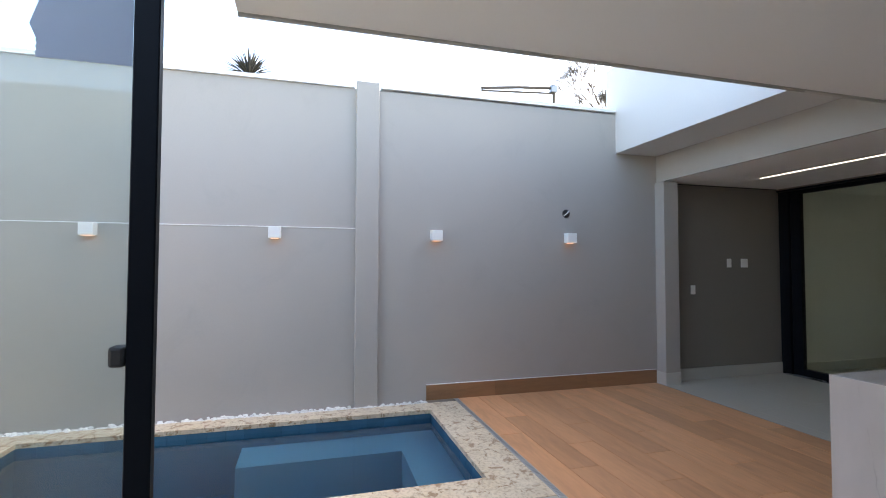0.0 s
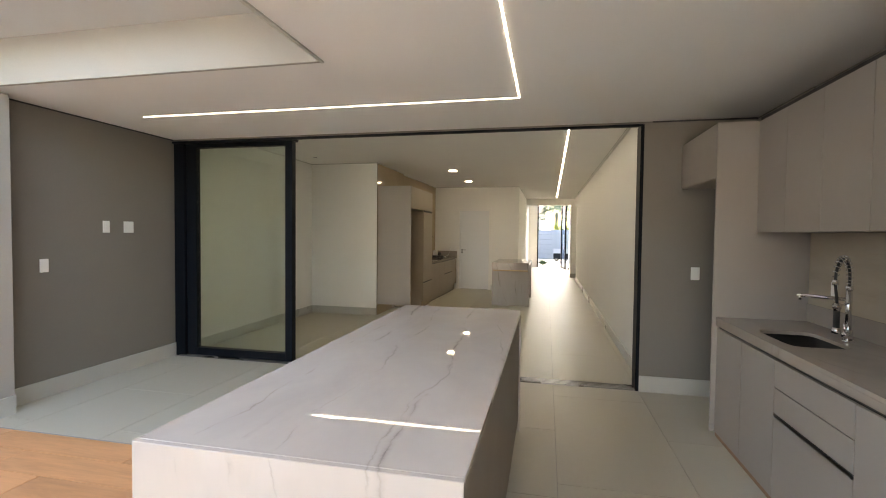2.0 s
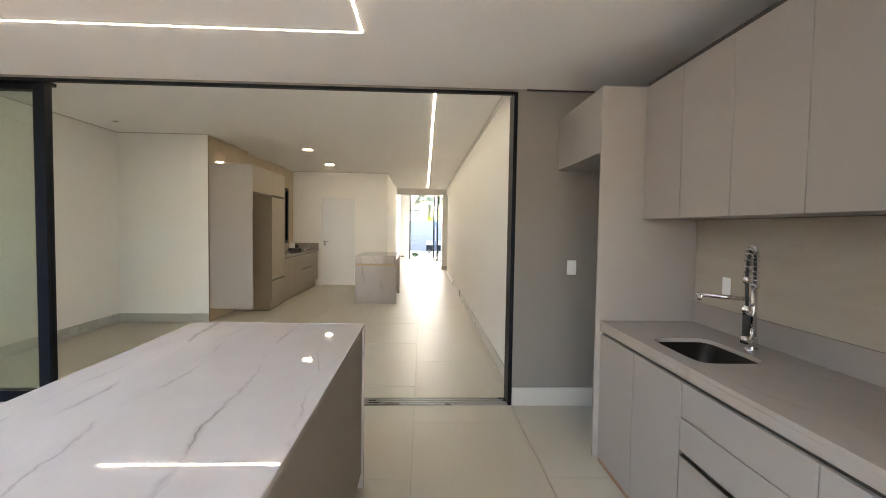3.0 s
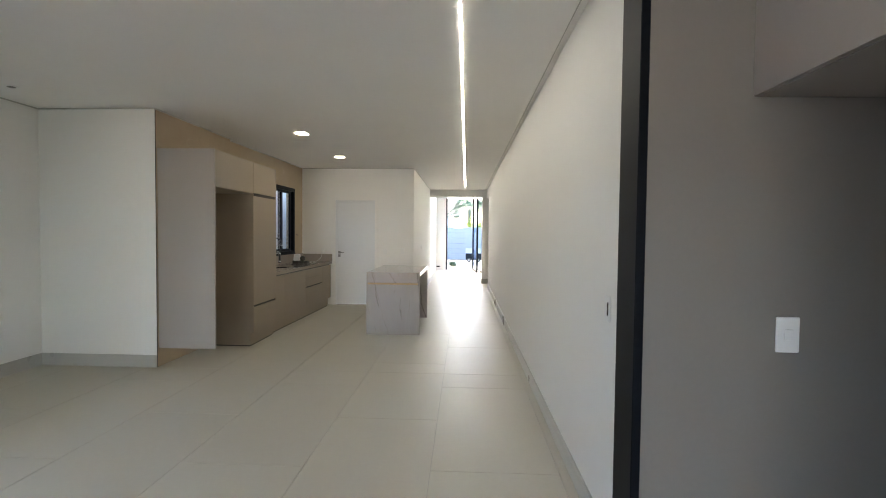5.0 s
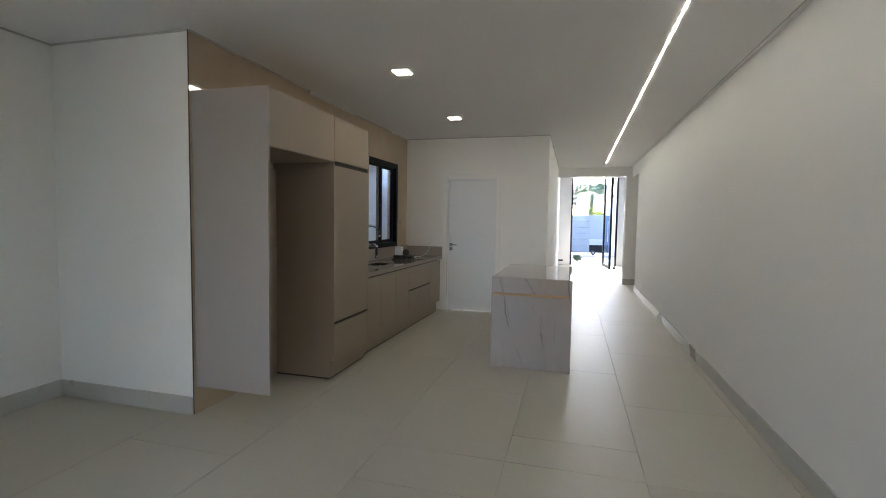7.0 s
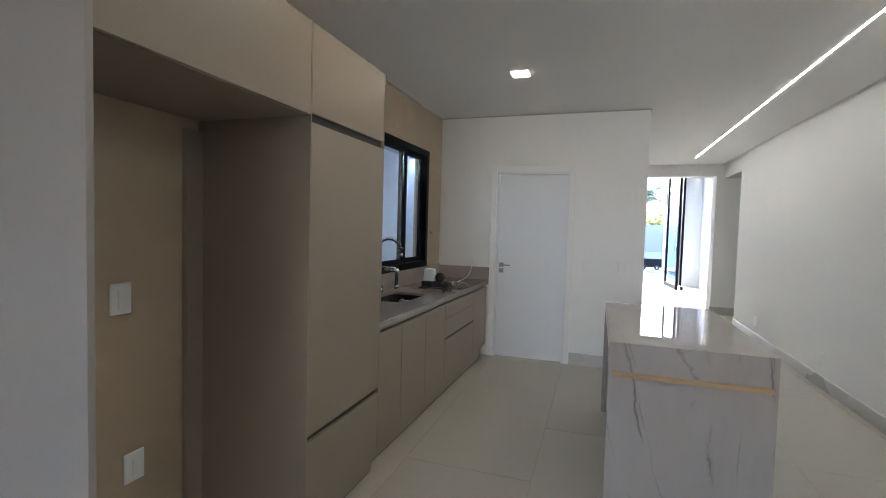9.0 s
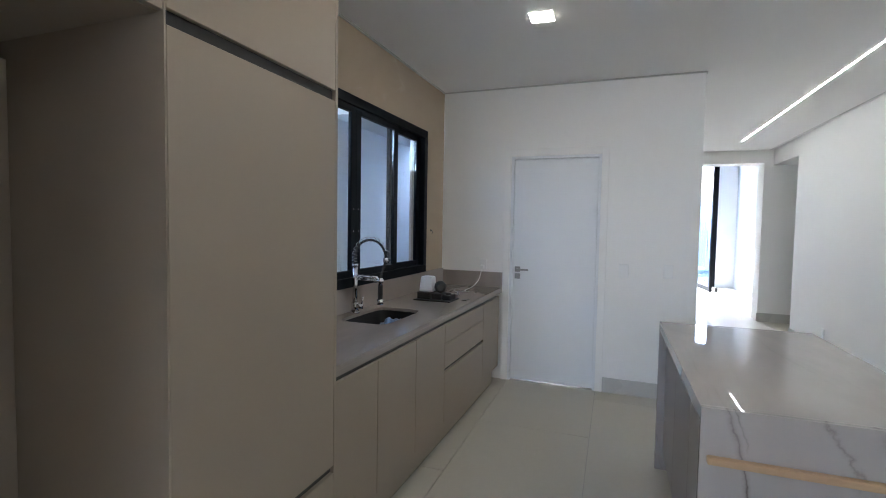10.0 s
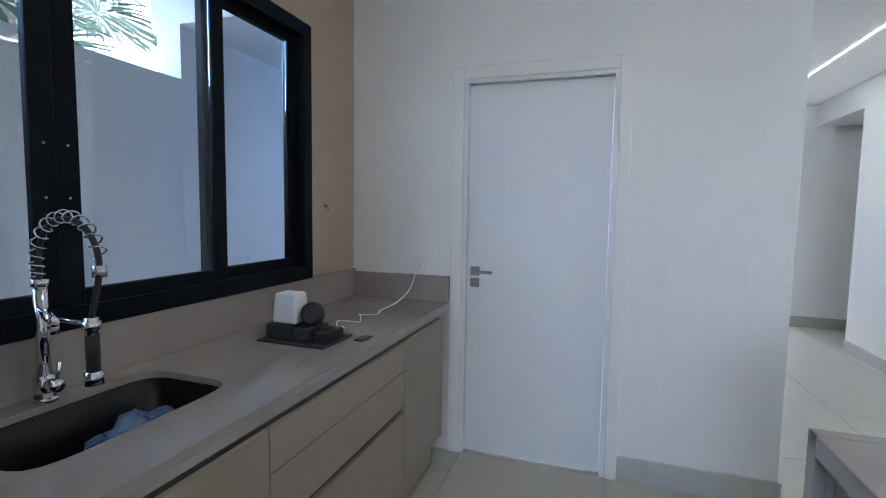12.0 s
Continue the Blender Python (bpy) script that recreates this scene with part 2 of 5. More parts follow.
M_SINK = surface("dark_brushed_sink_steel", (0.022, 0.021, 0.021), 0.3, 0.85, var=0.1, relief=0.03)
M_GALV = surface("galvanised_grating", (0.42, 0.43, 0.43), 0.45, 0.4, var=0.08)
M_STEEL = surface("brushed_steel", (0.30, 0.30, 0.30), 0.28, 1.0, var=0.06, relief=0.03)
M_RUBBER = surface("black_rubber", (0.02, 0.02, 0.02), 0.6, relief=0.02)
M_PLASTIC = surface("white_plastic", (0.82, 0.82, 0.80), 0.35, var=0.01, relief=0.0)
M_DOOR = surface("white_lacquered_door", (0.75, 0.765, 0.775), 0.35, var=0.01, relief=0.01)
M_FILM, ntf, pf_ = nodes_of("grey_protective_film")
pf_.inputs["Base Color"].default_value = (0.62, 0.66, 0.72, 1)
tl = ntf.nodes.new("ShaderNodeBsdfTranslucent")
tl.inputs["Color"].default_value = (0.55, 0.6, 0.68, 1)
ms = ntf.nodes.new("ShaderNodeMixShader")
ms.inputs[0].default_value = 0.6
link(ntf, pf_.outputs[0], ms.inputs[1])
link(ntf, tl.outputs[0], ms.inputs[2])
link(ntf, ms.outputs[0], ntf.nodes["Material Output"].inputs["Surface"])
M_GREENGLASS = glass("green_tinted_glass", (0.90, 0.95, 0.90), 0.0)
M_POOLGLASS = glass("blue_green_tinted_glass", (0.70, 0.775, 0.77), 0.0)
M_BLUEGLASS = glass("blue_tinted_glass", (0.40, 0.55, 0.80), 0.0)
M_GLASS = glass("clear_glass", (0.95, 0.98, 0.97), 0.0)
M_LED = glow("led_diffuser", (1.0, 0.94, 0.84), 1.3)
M_LED_IN = glow("bright_led_diffuser", (1.0, 0.94, 0.84), 3.3)
M_DOWN = glow("downlight_diffuser", (1.0, 0.88, 0.70), 3.0)
M_WARM = glow("warm_lamp_diffuser", (1.0, 0.45, 0.2), 0.3)
M_GRANITE = granite("cream_granite_coping", (0.70, 0.61, 0.47), (0.40, 0.26, 0.15))
# deep and shallow water brightness is put into these two tile colours
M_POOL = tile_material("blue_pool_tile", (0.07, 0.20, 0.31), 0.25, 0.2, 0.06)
M_POOL_SHALLOW = tile_material("blue_pool_tile_shallow_lit", (0.16, 0.38, 0.52), 0.25, 0.2, 0.06)
M_PEBBLE = surface("white_pebbles", (0.82, 0.81, 0.78), 0.7, var=0.08)
M_CONCRETE = surface("pale_concrete_paving", (0.30, 0.29, 0.275), 0.85, var=0.08, relief=0.2)
M_PAVING = surface("grey_forecourt_paving", (0.15, 0.148, 0.14), 0.85, var=0.1, relief=0.2)
M_GATE = surface("blue_grey_painted_metal", (0.12, 0.15, 0.19), 0.45, var=0.04)
M_BARK = surface("grey_brown_bark", (0.10, 0.08, 0.06), 0.9, var=0.25, fine=25, relief=0.6)
M_PALM = surface("palm_leaf_green", (0.04, 0.085, 0.045), 0.45, var=0.25, big=3, relief=0.05)
M_HEDGE = surface("hedge_leaf_green", (0.16, 0.22, 0.04), 0.55, var=0.3, big=4, relief=0.05)
M_TWIG = surface("dark_twigs", (0.10, 0.085, 0.07), 0.9, var=0.2)
M_DRYLEAF = surface("dry_dark_leaf", (0.055, 0.055, 0.045), 0.7, var=0.3, big=4)
M_EARTH = surface("sandy_ground", (0.30, 0.27, 0.22), 0.95, var=0.15, relief=0.3)

# ---- building helpers ----
LOC = {}


def box(bm, x0, x1, y0, y1, z0, z1, bevel=0.0, seg=1):
    m = Matrix.Translation(((x0 + x1) / 2, (y0 + y1) / 2, (z0 + z1) / 2)) @ Matrix.Diagonal((abs(x1 - x0), abs(y1 - y0), abs(z1 - z0), 1))
    vs = bmesh.ops.create_cube(bm, size=1, matrix=m)["verts"]
    if bevel:
        es = list({e for v in vs for e in v.link_edges})
        bmesh.ops.bevel(bm, geom=es, offset=bevel, segments=seg, affect="EDGES", profile=0.5)
    return bm


def rod(bm, a, b, r, seg=12, r2=None):
    a, b = Vector(a), Vector(b)
    d = b - a
    m = Matrix.Translation((a + b) / 2) @ d.to_track_quat("Z", "Y").to_matrix().to_4x4()
    bmesh.ops.create_cone(bm, cap_ends=True, segments=seg, radius1=r, radius2=r if r2 is None else r2, depth=d.length, matrix=m)
    return bm


def tube(bm, pts, r, seg=8, closed_ends=True):
    """A round tube along a line of points."""
    pts = [Vector(p) for p in pts]
    rings, up = [], Vector((0, 0, 1))
    prev = None
    for i, p in enumerate(pts):
        d = (pts[min(i + 1, len(pts) - 1)] - pts[max(i - 1, 0)]).normalized()
        n = prev if prev is not None else (up if abs(d.z) < 0.9 else Vector((1, 0, 0)))
        n = (n - d * n.dot(d)).normalized()
        prev = n
        b = d.cross(n)
        rr = r(i / (len(pts) - 1)) if callable(r) else r
        rings.append([bm.verts.new(p + rr * (math.cos(t) * n + math.sin(t) * b)) for t in (2 * math.pi * k / seg for k in range(seg))])
    for q0, q1 in zip(rings, rings[1:]):
        for k in range(seg):
            bm.faces.new((q0[k], q0[(k + 1) % seg], q1[(k + 1) % seg], q1[k]))
    if closed_ends:
        bm.faces.new(rings[0][::-1])
        bm.faces.new(rings[-1])
    return bm


def B(*args, **kw):
    return box(bmesh.new(), *args, **kw)


def part(name, bm, material, parent=None, label="", smooth=False):
    """One mesh object, given in world metres, linked under its thing."""
    origin = LOC.get(parent, Vector()) if parent else Vector()
    if origin.length:
        bmesh.ops.translate(bm, verts=bm.verts, vec=-origin)
    me = bpy.data.meshes.new(name)
    bm.to_mesh(me)
    bm.free()
    me.materials.append(material)
    if smooth:
        for p in me.polygons:
            p.use_smooth = True
    ob = new(name, me)
    if parent:
        ob.parent = parent
        LOC[ob] = origin
    if label:
        ob["label"] = label
    return ob


def thing(name, at, label, category, group="", kind=""):
    ob = new(name)
    ob.location = at
    LOC[ob] = Vector(at)
    return tagged(ob, label, category, group, kind)


def setting(name, bm, material, label="", category=""):
    return tagged(part(name, bm, material), label, category or name.split("_")[0], "", "structure")


def wall_with_openings(name, axis, c0, c1, u0, u1, z0, z1, holes, material, label):
    """A wall slab between c0 and c1 across, u0 to u1 along, with rectangular holes (u0, u1, z0, z1)."""
    us = sorted({u0, u1, *(h[0] for h in holes), *(h[1] for h in holes)})
    bm = bmesh.new()
    for a, b in zip(us, us[1:]):
        zs = [z0]
        for h in sorted(holes, key=lambda h: h[2]):
            if h[0] <= a and h[1] >= b:
                zs += [h[2], h[3]]
        zs.append(z1)
        for za, zb in zip(zs[::2], zs[1::2]):
            if zb - za > 1e-4:
                if axis == "x":
                    box(bm, c0, c1, a, b, za, zb)
                else:
                    box(bm, a, b, c0, c1, za, zb)
    bmesh.ops.remove_doubles(bm, verts=bm.verts, dist=1e-5)
    return setting(name, bm, material, label, "wall")


# ---- plan ----
XW = -5.265      # face of the boundary wall beside the pool
XL = -5.196      # face of the dining room's side wall
XK = -3.919      # face of the kitchen's tiled wall
YE = 7.744       # face of the kitchen's end wall
YS = 3.235       # face of the wall before the kitchen units
XC = -1.666      # corridor's inner wall
ZC = 2.737       # kitchen ceiling
ZG = 2.55        # veranda ceiling
XB = 0.89        # back wall of the veranda counter

SWING = -0.022   # the kitchen run stands slightly out of square, turned about the end wall's corner


def swing(ob):
    """Turn a thing of the kitchen run about the corner of tiled wall and end wall."""
    c, s = math.cos(SWING), math.sin(SWING)
    x, y = ob.location.x - XK, ob.location.y - YE
    ob.location.x, ob.location.y = XK + c * x - s * y, YE + s * x + c * y
    ob.rotation_euler.z += SWING
    return ob


# ---- ground, floors ----
setting("ground", B(-60, 60, -60, 120, -2.4, -2.2), M_EARTH, "sandy ground around the house", "ground")
bm = B(-5.6, 1.4, -12.0, -8.95, -2.2, -0.012)
box(bm, -3.0, 1.4, -8.95, -4.70, -2.2, -0.012)
box(bm, -5.6, 1.4, -4.70, 17.4, -2.2, -0.012)
box(bm, -5.6, -5.13, -8.95, -4.70, -2.2, -0.06)
setting("floor_slab", bm, M_GROUT, "grey grout bed under the floor tiles", "floor")
setting("patio_ground", B(-9, 9, 17.4, 40, -2.2, -0.02), M_PAVING, "sunlit grey concrete forecourt before the gate", "ground")

# ---- walls ----
setting("wall_pool", B(XW - 0.2, XW, -12, 0.0, -0.3, 3.38), M_TAUPE, "tall taupe painted boundary wall beside the pool", "wall")
bm = B(XW - 0.23, XW + 0.025, -12, -5.86, 3.38, 3.42)
box(bm, XW - 0.23, XW + 0.025, -5.57, -2.625, 3.40, 3.44)
setting("trim_wall_cap", bm, M_WHITE, "white cap along the boundary wall", "trim")
setting("wall_pilaster", B(XW, XW + 0.05, -5.84, -5.595, -0.05, 3.45, bevel=0.006), M_TAUPE, "taupe pilaster on the boundary wall", "wall")
setting("trim_line", B(XW, XW + 0.006, -9.0, -5.84, 1.866, 1.874), M_WHITE, "thin pale line along the boundary wall", "trim")
setting("wall_pillar", B(XW, -5.103, -2.04, -1.825, 0.0, 2.54, bevel=0.004), M_TAUPE, "taupe pillar at the veranda's corner", "wall")
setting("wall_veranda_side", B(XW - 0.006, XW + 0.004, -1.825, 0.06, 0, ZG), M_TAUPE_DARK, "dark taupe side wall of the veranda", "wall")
# upper wall over the pool yard and the fascia behind it
setting("wall_upper", B(XW - 0.18, 1.4, -2.614, -2.01, 2.89, 4.0), M_UPPER, "pale grey upper wall over the pool yard", "wall")
# white-ish fascia, its shade put into the taupe colour
setting("fascia", B(XW, -2.338, -2.01, -1.98, ZG, 2.89), M_TAUPE, "white fascia under the upper wall, coloured taupe as its shade", "wall")
# veranda ceiling, dropped below the roof
bm = B(XW, 1.4, -1.98, 0.06, ZG, ZG + 0.06)
box(bm, -2.338, 1.4, -6.6, -1.98, ZG, ZG + 0.06)
box(bm, -2.338, -2.25, -6.6, -2.614, ZG + 0.06, 2.89)
setting("ceiling_veranda", bm, M_CEIL, "white plaster ceiling over the veranda", "ceiling")
setting("trim_canopy_edge", B(-2.345, -2.325, -6.6, -2.0, ZG - 0.012, ZG), M_SKIRT, "narrow metal edge of the plaster ceiling", "trim")
setting("roof_veranda", B(-3.035, 1.4, -6.68, -2.614, 2.89, 3.2), M_UPPER, "pale painted roof slab that overhangs the veranda ceiling", "roof")
setting("roof_house", B(XW - 0.2, 1.4, -2.01, 7.85, 2.95, 3.2), M_CONCRETE, "flat roof slab over the house", "roof")
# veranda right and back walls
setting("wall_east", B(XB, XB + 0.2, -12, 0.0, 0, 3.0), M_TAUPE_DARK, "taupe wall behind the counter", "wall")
# unseen wall, added to close the yard and bounce sunlight forward as fill
setting("wall_back", B(XW - 0.2, 1.4, -12.2, -12, 0, 3.2), M_TAUPE, "added unseen wall closing the yard, sunlit as fill", "wall")
setting("wall_back_east", B(XB + 0.2, 1.4, -12, 0, 0, 3.0), M_TAUPE, "taupe outer wall", "wall")
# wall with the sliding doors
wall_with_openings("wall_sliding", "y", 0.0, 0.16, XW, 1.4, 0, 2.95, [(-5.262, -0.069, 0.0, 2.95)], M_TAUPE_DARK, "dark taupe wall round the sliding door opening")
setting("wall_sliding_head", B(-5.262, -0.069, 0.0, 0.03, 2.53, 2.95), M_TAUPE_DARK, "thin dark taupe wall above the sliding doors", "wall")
setting("wall_lintel_inside", B(-5.262, -0.069, 0.03, 0.04, 2.53, 2.95), M_WHITE, "white wall above the sliding doors", "wall")
# kitchen and dining
setting("ceiling_recess", B(0.2, 0.9, 11.0, 12.16, 2.49, 2.55), M_CEIL, "white ceiling of the side recess", "ceiling")
setting("wall_recess_lintel", B(0.0, 0.2, 11.09, 12.16, 2.49, 2.95), M_WHITE, "white lintel over the side recess", "wall")
setting("wall_kitchen_east", B(0.0, 0.2, 0.16, 11.09, 0, 2.95), M_WHITE, "long white side wall", "wall")
setting("wall_dining_west", B(XL - 0.2, XL, 0.16, YS, 0, 2.95), M_WHITE, "white side wall of the dining room", "wall")
setting("wall_dining_corner", B(XK - 0.15, XK, YS - 0.0005, YS + 0.004, 0, 2.95), M_WHITE, "white wall edge at the tiled corner", "wall")
setting("wall_dining_north", B(XL, XK - 0.15, YS, YS + 0.15, 0, 2.95), M_WHITE, "white wall before the kitchen units", "wall")
swing(wall_with_openings("wall_kitchen_tiled", "x", XK - 0.15, XK, 4.83, YE, 0, 2.95, [(4.84, 7.285, 1.04, 2.28)], M_PORC, "beige polished porcelain wall with a window"))
setting("wall_niche", B(XK - 0.15, XK, YS + 0.004, 4.82, 0, 2.95), M_PORC, "beige polished porcelain wall behind the tall units", "wall")
wall_with_openings("wall_kitchen_end", "y", YE, YE + 0.15, XK - 0.15, XC, 0, 2.95, [(-3.24, -2.446, 0.0, 2.1)], M_WHITE, "white end wall with a door")
setting("wall_closet", B(-3.6, -2.2, YE + 0.5, YE + 0.6, 0, 2.9), M_WHITE, "white wall behind the door", "wall")
setting("wall_corridor", B(XC - 0.15, XC, YE + 0.15, 12.5, 0, 2.95), M_WHITE, "white corridor wall", "wall")
setting("wall_pier", B(-0.125, 0.9, 12.16, 12.5, 0, 2.95), M_WHITE, "white pier at the corridor's end", "wall")
setting("wall_lintel_corridor", B(XC, -0.125, 12.16, 12.5, 2.53, 2.95), M_WHITE, "white lintel over the corridor's end", "wall")
setting("wall_recess", B(0.9, 1.0, 11.0, 12.5, 0, 2.95), M_WHITE, "white wall in the side recess", "wall")
setting("wall_recess_south", B(0.2, 1.0, 10.9, 11.09, 0, 2.95), M_WHITE, "white wall of the side recess", "wall")
bm = B(XL - 0.2, XK, 0.041, YS + 0.15, ZC, ZC + 0.1)
box(bm, XK, -0.05, 0.041, 4.0, ZC, ZC + 0.1)
box(bm, XK - 0.1, -0.05, 4.0, YE, ZC, ZC + 0.1)
box(bm, XC, -0.05, YE, 12.16, ZC, ZC + 0.1)
box(bm, -0.05, 0.0, 0.17, 12.16, ZC + 0.012, ZC + 0.05)
setting("ceiling_kitchen", bm, M_CEIL, "white plaster ceiling over kitchen and corridor", "ceiling")
setting("roof_corridor", B(-2.0, 1.2, 7.85, 12.5, 2.95, 3.2), M_CONCRETE, "flat roof slab over the corridor", "roof")
# front room
setting("wall_front_west", B(-1.95, -1.75, 12.5, 17.2, 0, 4.6), M_WHITE, "white wall of the front room", "wall")
setting("wall_front_east", B(0.55, 0.75, 12.5, 17.2, 0, 4.6), M_WHITE, "white wall of the front room", "wall")
wall_with_openings("wall_front", "y", 17.0, 17.2, -1.75, 0.55, 0, 4.6, [(-1.36, 0.13, 0.0, 3.4)], M_WHITE, "white front wall with a tall glazed opening")
setting("wall_front_over", B(-1.75, 0.9, 12.4, 12.5, 2.95, 4.6), M_WHITE, "white wall above the corridor's end", "wall")
setting("ceiling_front", B(-1.95, 0.75, 12.4, 17.2, 4.6, 4.7), M_CEIL, "white ceiling of the tall front room", "ceiling")
# side yard beyond the kitchen window
setting("wall_yard", B(XW - 0.2, XW, YS + 0.15, 12.5, -0.3, 2.256), M_OUTWALL, "pale grey painted side yard wall", "wall")
setting("wall_yard_south", B(XL - 0.2, XK - 0.15, YS + 0.15, YS + 0.16, 0, 2.95), M_OUTWALL, "pale grey outer wall of the dining room", "wall")
setting("wall_yard_end", B(XW, -4.07, 10.4, 10.5, 0, 2.7), M_OUTWALL, "pale grey wall at the side yard's end", "wall")
setting("wall_yard_upper", B(XW - 0.25, XK - 0.15, 7.79, 7.95, 2.62, 4.2), M_OUTWALL, "pale upper wall over the side yard", "wall")
setting("wall_yard_tall", B(XW - 0.2, XW + 0.004, 7.79, 12.5, 0, 4.2), M_OUTWALL, "taller part of the side yard wall", "wall")
setting("roof_yard", B(XW, XK - 0.15, 7.95, 10.05, 2.62, 2.75), M_OUTWALL, "slab over the side yard passage", "roof")
setting("wall_closet_west", B(-4.07, -4.0, YE + 0.15, 10.4, 0, 2.95), M_OUTWALL, "pale outer wall beside the yard", "wall")

# ---- setting details ----
# skirtings
def skirt(name, x0, x1, y0, y1, h=0.135):
    return setting(name, B(x0, x1, y0, y1, 0, h, bevel=0.002), M_SKIRT, "grey-beige porcelain skirting along the wall", "baseboard")


skirt("baseboard_veranda", XW + 0.004, XW + 0.018, -1.825, 0.06, 0.15)
skirt("baseboard_pillar_side", -5.103, -5.091, -2.052, -1.825, 0.15)
skirt("baseboard_pillar_front", XW, -5.103, -2.052, -2.04, 0.15)
skirt("baseboard_switch_wall", -0.067, 0.6, -0.014, 0.0, 0.15)
skirt("baseboard_east", -0.014, 0.0, 0.185, 11.09, 0.12)
skirt("baseboard_dining_west", XL, XL + 0.014, 0.17, YS - 0.014, 0.13)
skirt("baseboard_dining_north", XL, XK, YS - 0.014, YS, 0.13)
skirt("baseboard_end", -2.385, XC, YE - 0.014, YE, 0.13)
skirt("baseboard_corridor", XC, XC + 0.014, YE - 0.014, 12.5, 0.13)
skirt("baseboard_pier", -0.139, 0.9, 12.146, 12.16, 0.14)
setting("trim_corner", B(XK - 0.002, XK + 0.002, YS - 0.003, YS + 0.004, 0, ZC), M_GAP, "thin dark metal corner strip of the tiled wall", "trim")
# solid strips coloured as the dark shadow line between walls and plaster ceilings
g = 0.012
bm = B(-0.054, -0.048, 0.17, 12.16, ZC - 0.004, ZC + 0.02)
box(bm, XL, XL + g, 0.17, YS, ZC - g, ZC)
box(bm, XL, XK, YS - g, YS, ZC - g, ZC)
box(bm, XK, XK + g, YS, 4.82, ZC - g, ZC)
box(bm, XK, XC, YE - g, YE, ZC - g, ZC)
box(bm, XC, XC + g, YE, 12.16, ZC - g, ZC)
setting("trim_kitchen_ceiling", bm, M_SKIRT, "grey strip set as the shadow line round the kitchen ceiling", "trim")
swing(setting("trim_tiled_wall_ceiling", B(XK, XK + g, 4.83, YE, ZC - g, ZC), M_SKIRT, "grey strip set as the shadow line over the tiled wall", "trim"))
bm = B(XW + 0.004, XW + 0.016, -1.82, 0.0, ZG - g, ZG)
box(bm, 0.0, XB, -0.012, 0.0, ZG - g, ZG)
setting("trim_veranda_ceiling", bm, M_GAP, "dark strip set as the shadow line at the veranda ceiling", "trim")
setting("trim_niche", B(XB - 0.012, XB, -0.9, 0, 0, ZG), M_TAUPE_DARK, "taupe strip behind the fridge niche", "trim")
# sliding door threshold
bm = bmesh.new()
for k in range(4):
    box(bm, -5.2, -0.100, 0.005 + 0.04 * k, 0.025 + 0.04 * k, -0.002, 0.012)
box(bm, -5.2, -0.100, 0.0, 0.16, -0.01, 0.003)
setting("door_track", bm, M_STEEL, "aluminium floor track of the sliding doors", "track")
bm = B(-0.100, -0.069, -0.004, 0.18, 0, 2.53, bevel=0.003)
box(bm, -5.262, -3.73, -0.008, 0.165, 2.505, 2.53)
box(bm, -3.73, -0.100, -0.008, 0.036, 2.508, 2.53)
setting("door_frame_sliding", bm, M_BLACK, "black aluminium frame round the sliding door opening", "frame")

# ---- sliding glass leaves stacked at the side ----
for k, (x0, x1, y0) in enumerate(((-5.12, -3.742, 0.075), (-5.12, -3.75, 0.125))):
    leaf = thing("sliding_glass_door", ((x0 + x1) / 2, y0, 0.012), "black framed sliding glass door leaf, pushed open", "door", "sliding leaves")
    w = 0.13 if k == 0 else 0.12
    part("stile", B(x0, x0 + w, y0 - 0.02, y0 + 0.02, 0.012, 2.505, bevel=0.003), M_BLACK, leaf)
    part("stile", B(x1 - 0.09, x1, y0 - 0.02, y0 + 0.02, 0.012, 2.505, bevel=0.003), M_BLACK, leaf)
    part("rail", B(x0 + w, x1 - 0.09, y0 - 0.02, y0 + 0.02, 2.46, 2.505, bevel=0.003), M_BLACK, leaf)
    part("rail", B(x0 + w, x1 - 0.09, y0 - 0.02, y0 + 0.02, 0.012, 0.10, bevel=0.003), M_BLACK, leaf)
    pane = part("pane", B(x0 + w, x1 - 0.09, y0 - 0.004, y0 + 0.004, 0.10, 2.46), M_GREENGLASS, leaf, "greenish glass pane")
    pane.visible_shadow = False
setting("door_post_west", B(-5.262, -5.125, 0.02, 0.15, 0, 2.505, bevel=0.003), M_BLACK, "black aluminium post beside the stacked leaves", "frame")

# ---- glass door leaf at the pool end ----
leaf = thing("pool_glass_door", (-2.0, -6.84, 0), "black framed glass door leaf standing open beside the pool", "door")
gx, gy = -2.0, -6.84
part("stile", B(gx - 0.022, gx + 0.022, gy - 0.03, gy + 0.05, 0.0, 3.1, bevel=0.004), M_BLACK, leaf)
part("rail", B(gx - 0.03, gx + 0.03, gy - 1.6, gy - 0.03, 0.0, 0.09, bevel=0.003), M_BLACK, leaf)
part("rail", B(gx - 0.03, gx + 0.03, gy - 1.6, gy - 0.03, 2.9, 2.96, bevel=0.003), M_BLACK, leaf)
part("stile", B(gx - 0.03, gx + 0.03, gy - 1.68, gy - 1.6, 0.0, 2.96, bevel=0.003), M_BLACK, leaf)
pn = part("pane", B(gx - 0.004, gx + 0.004, gy - 1.6, gy - 0.03, 0.09, 2.9), M_POOLGLASS, leaf, "lightly tinted glass pane")
pn.visible_shadow = False
part("lock", B(gx - 0.03, gx + 0.03, gy - 0.08, gy - 0.03, 1.14, 1.21, bevel=0.012, seg=2), M_RUBBER, leaf, "black plastic latch")

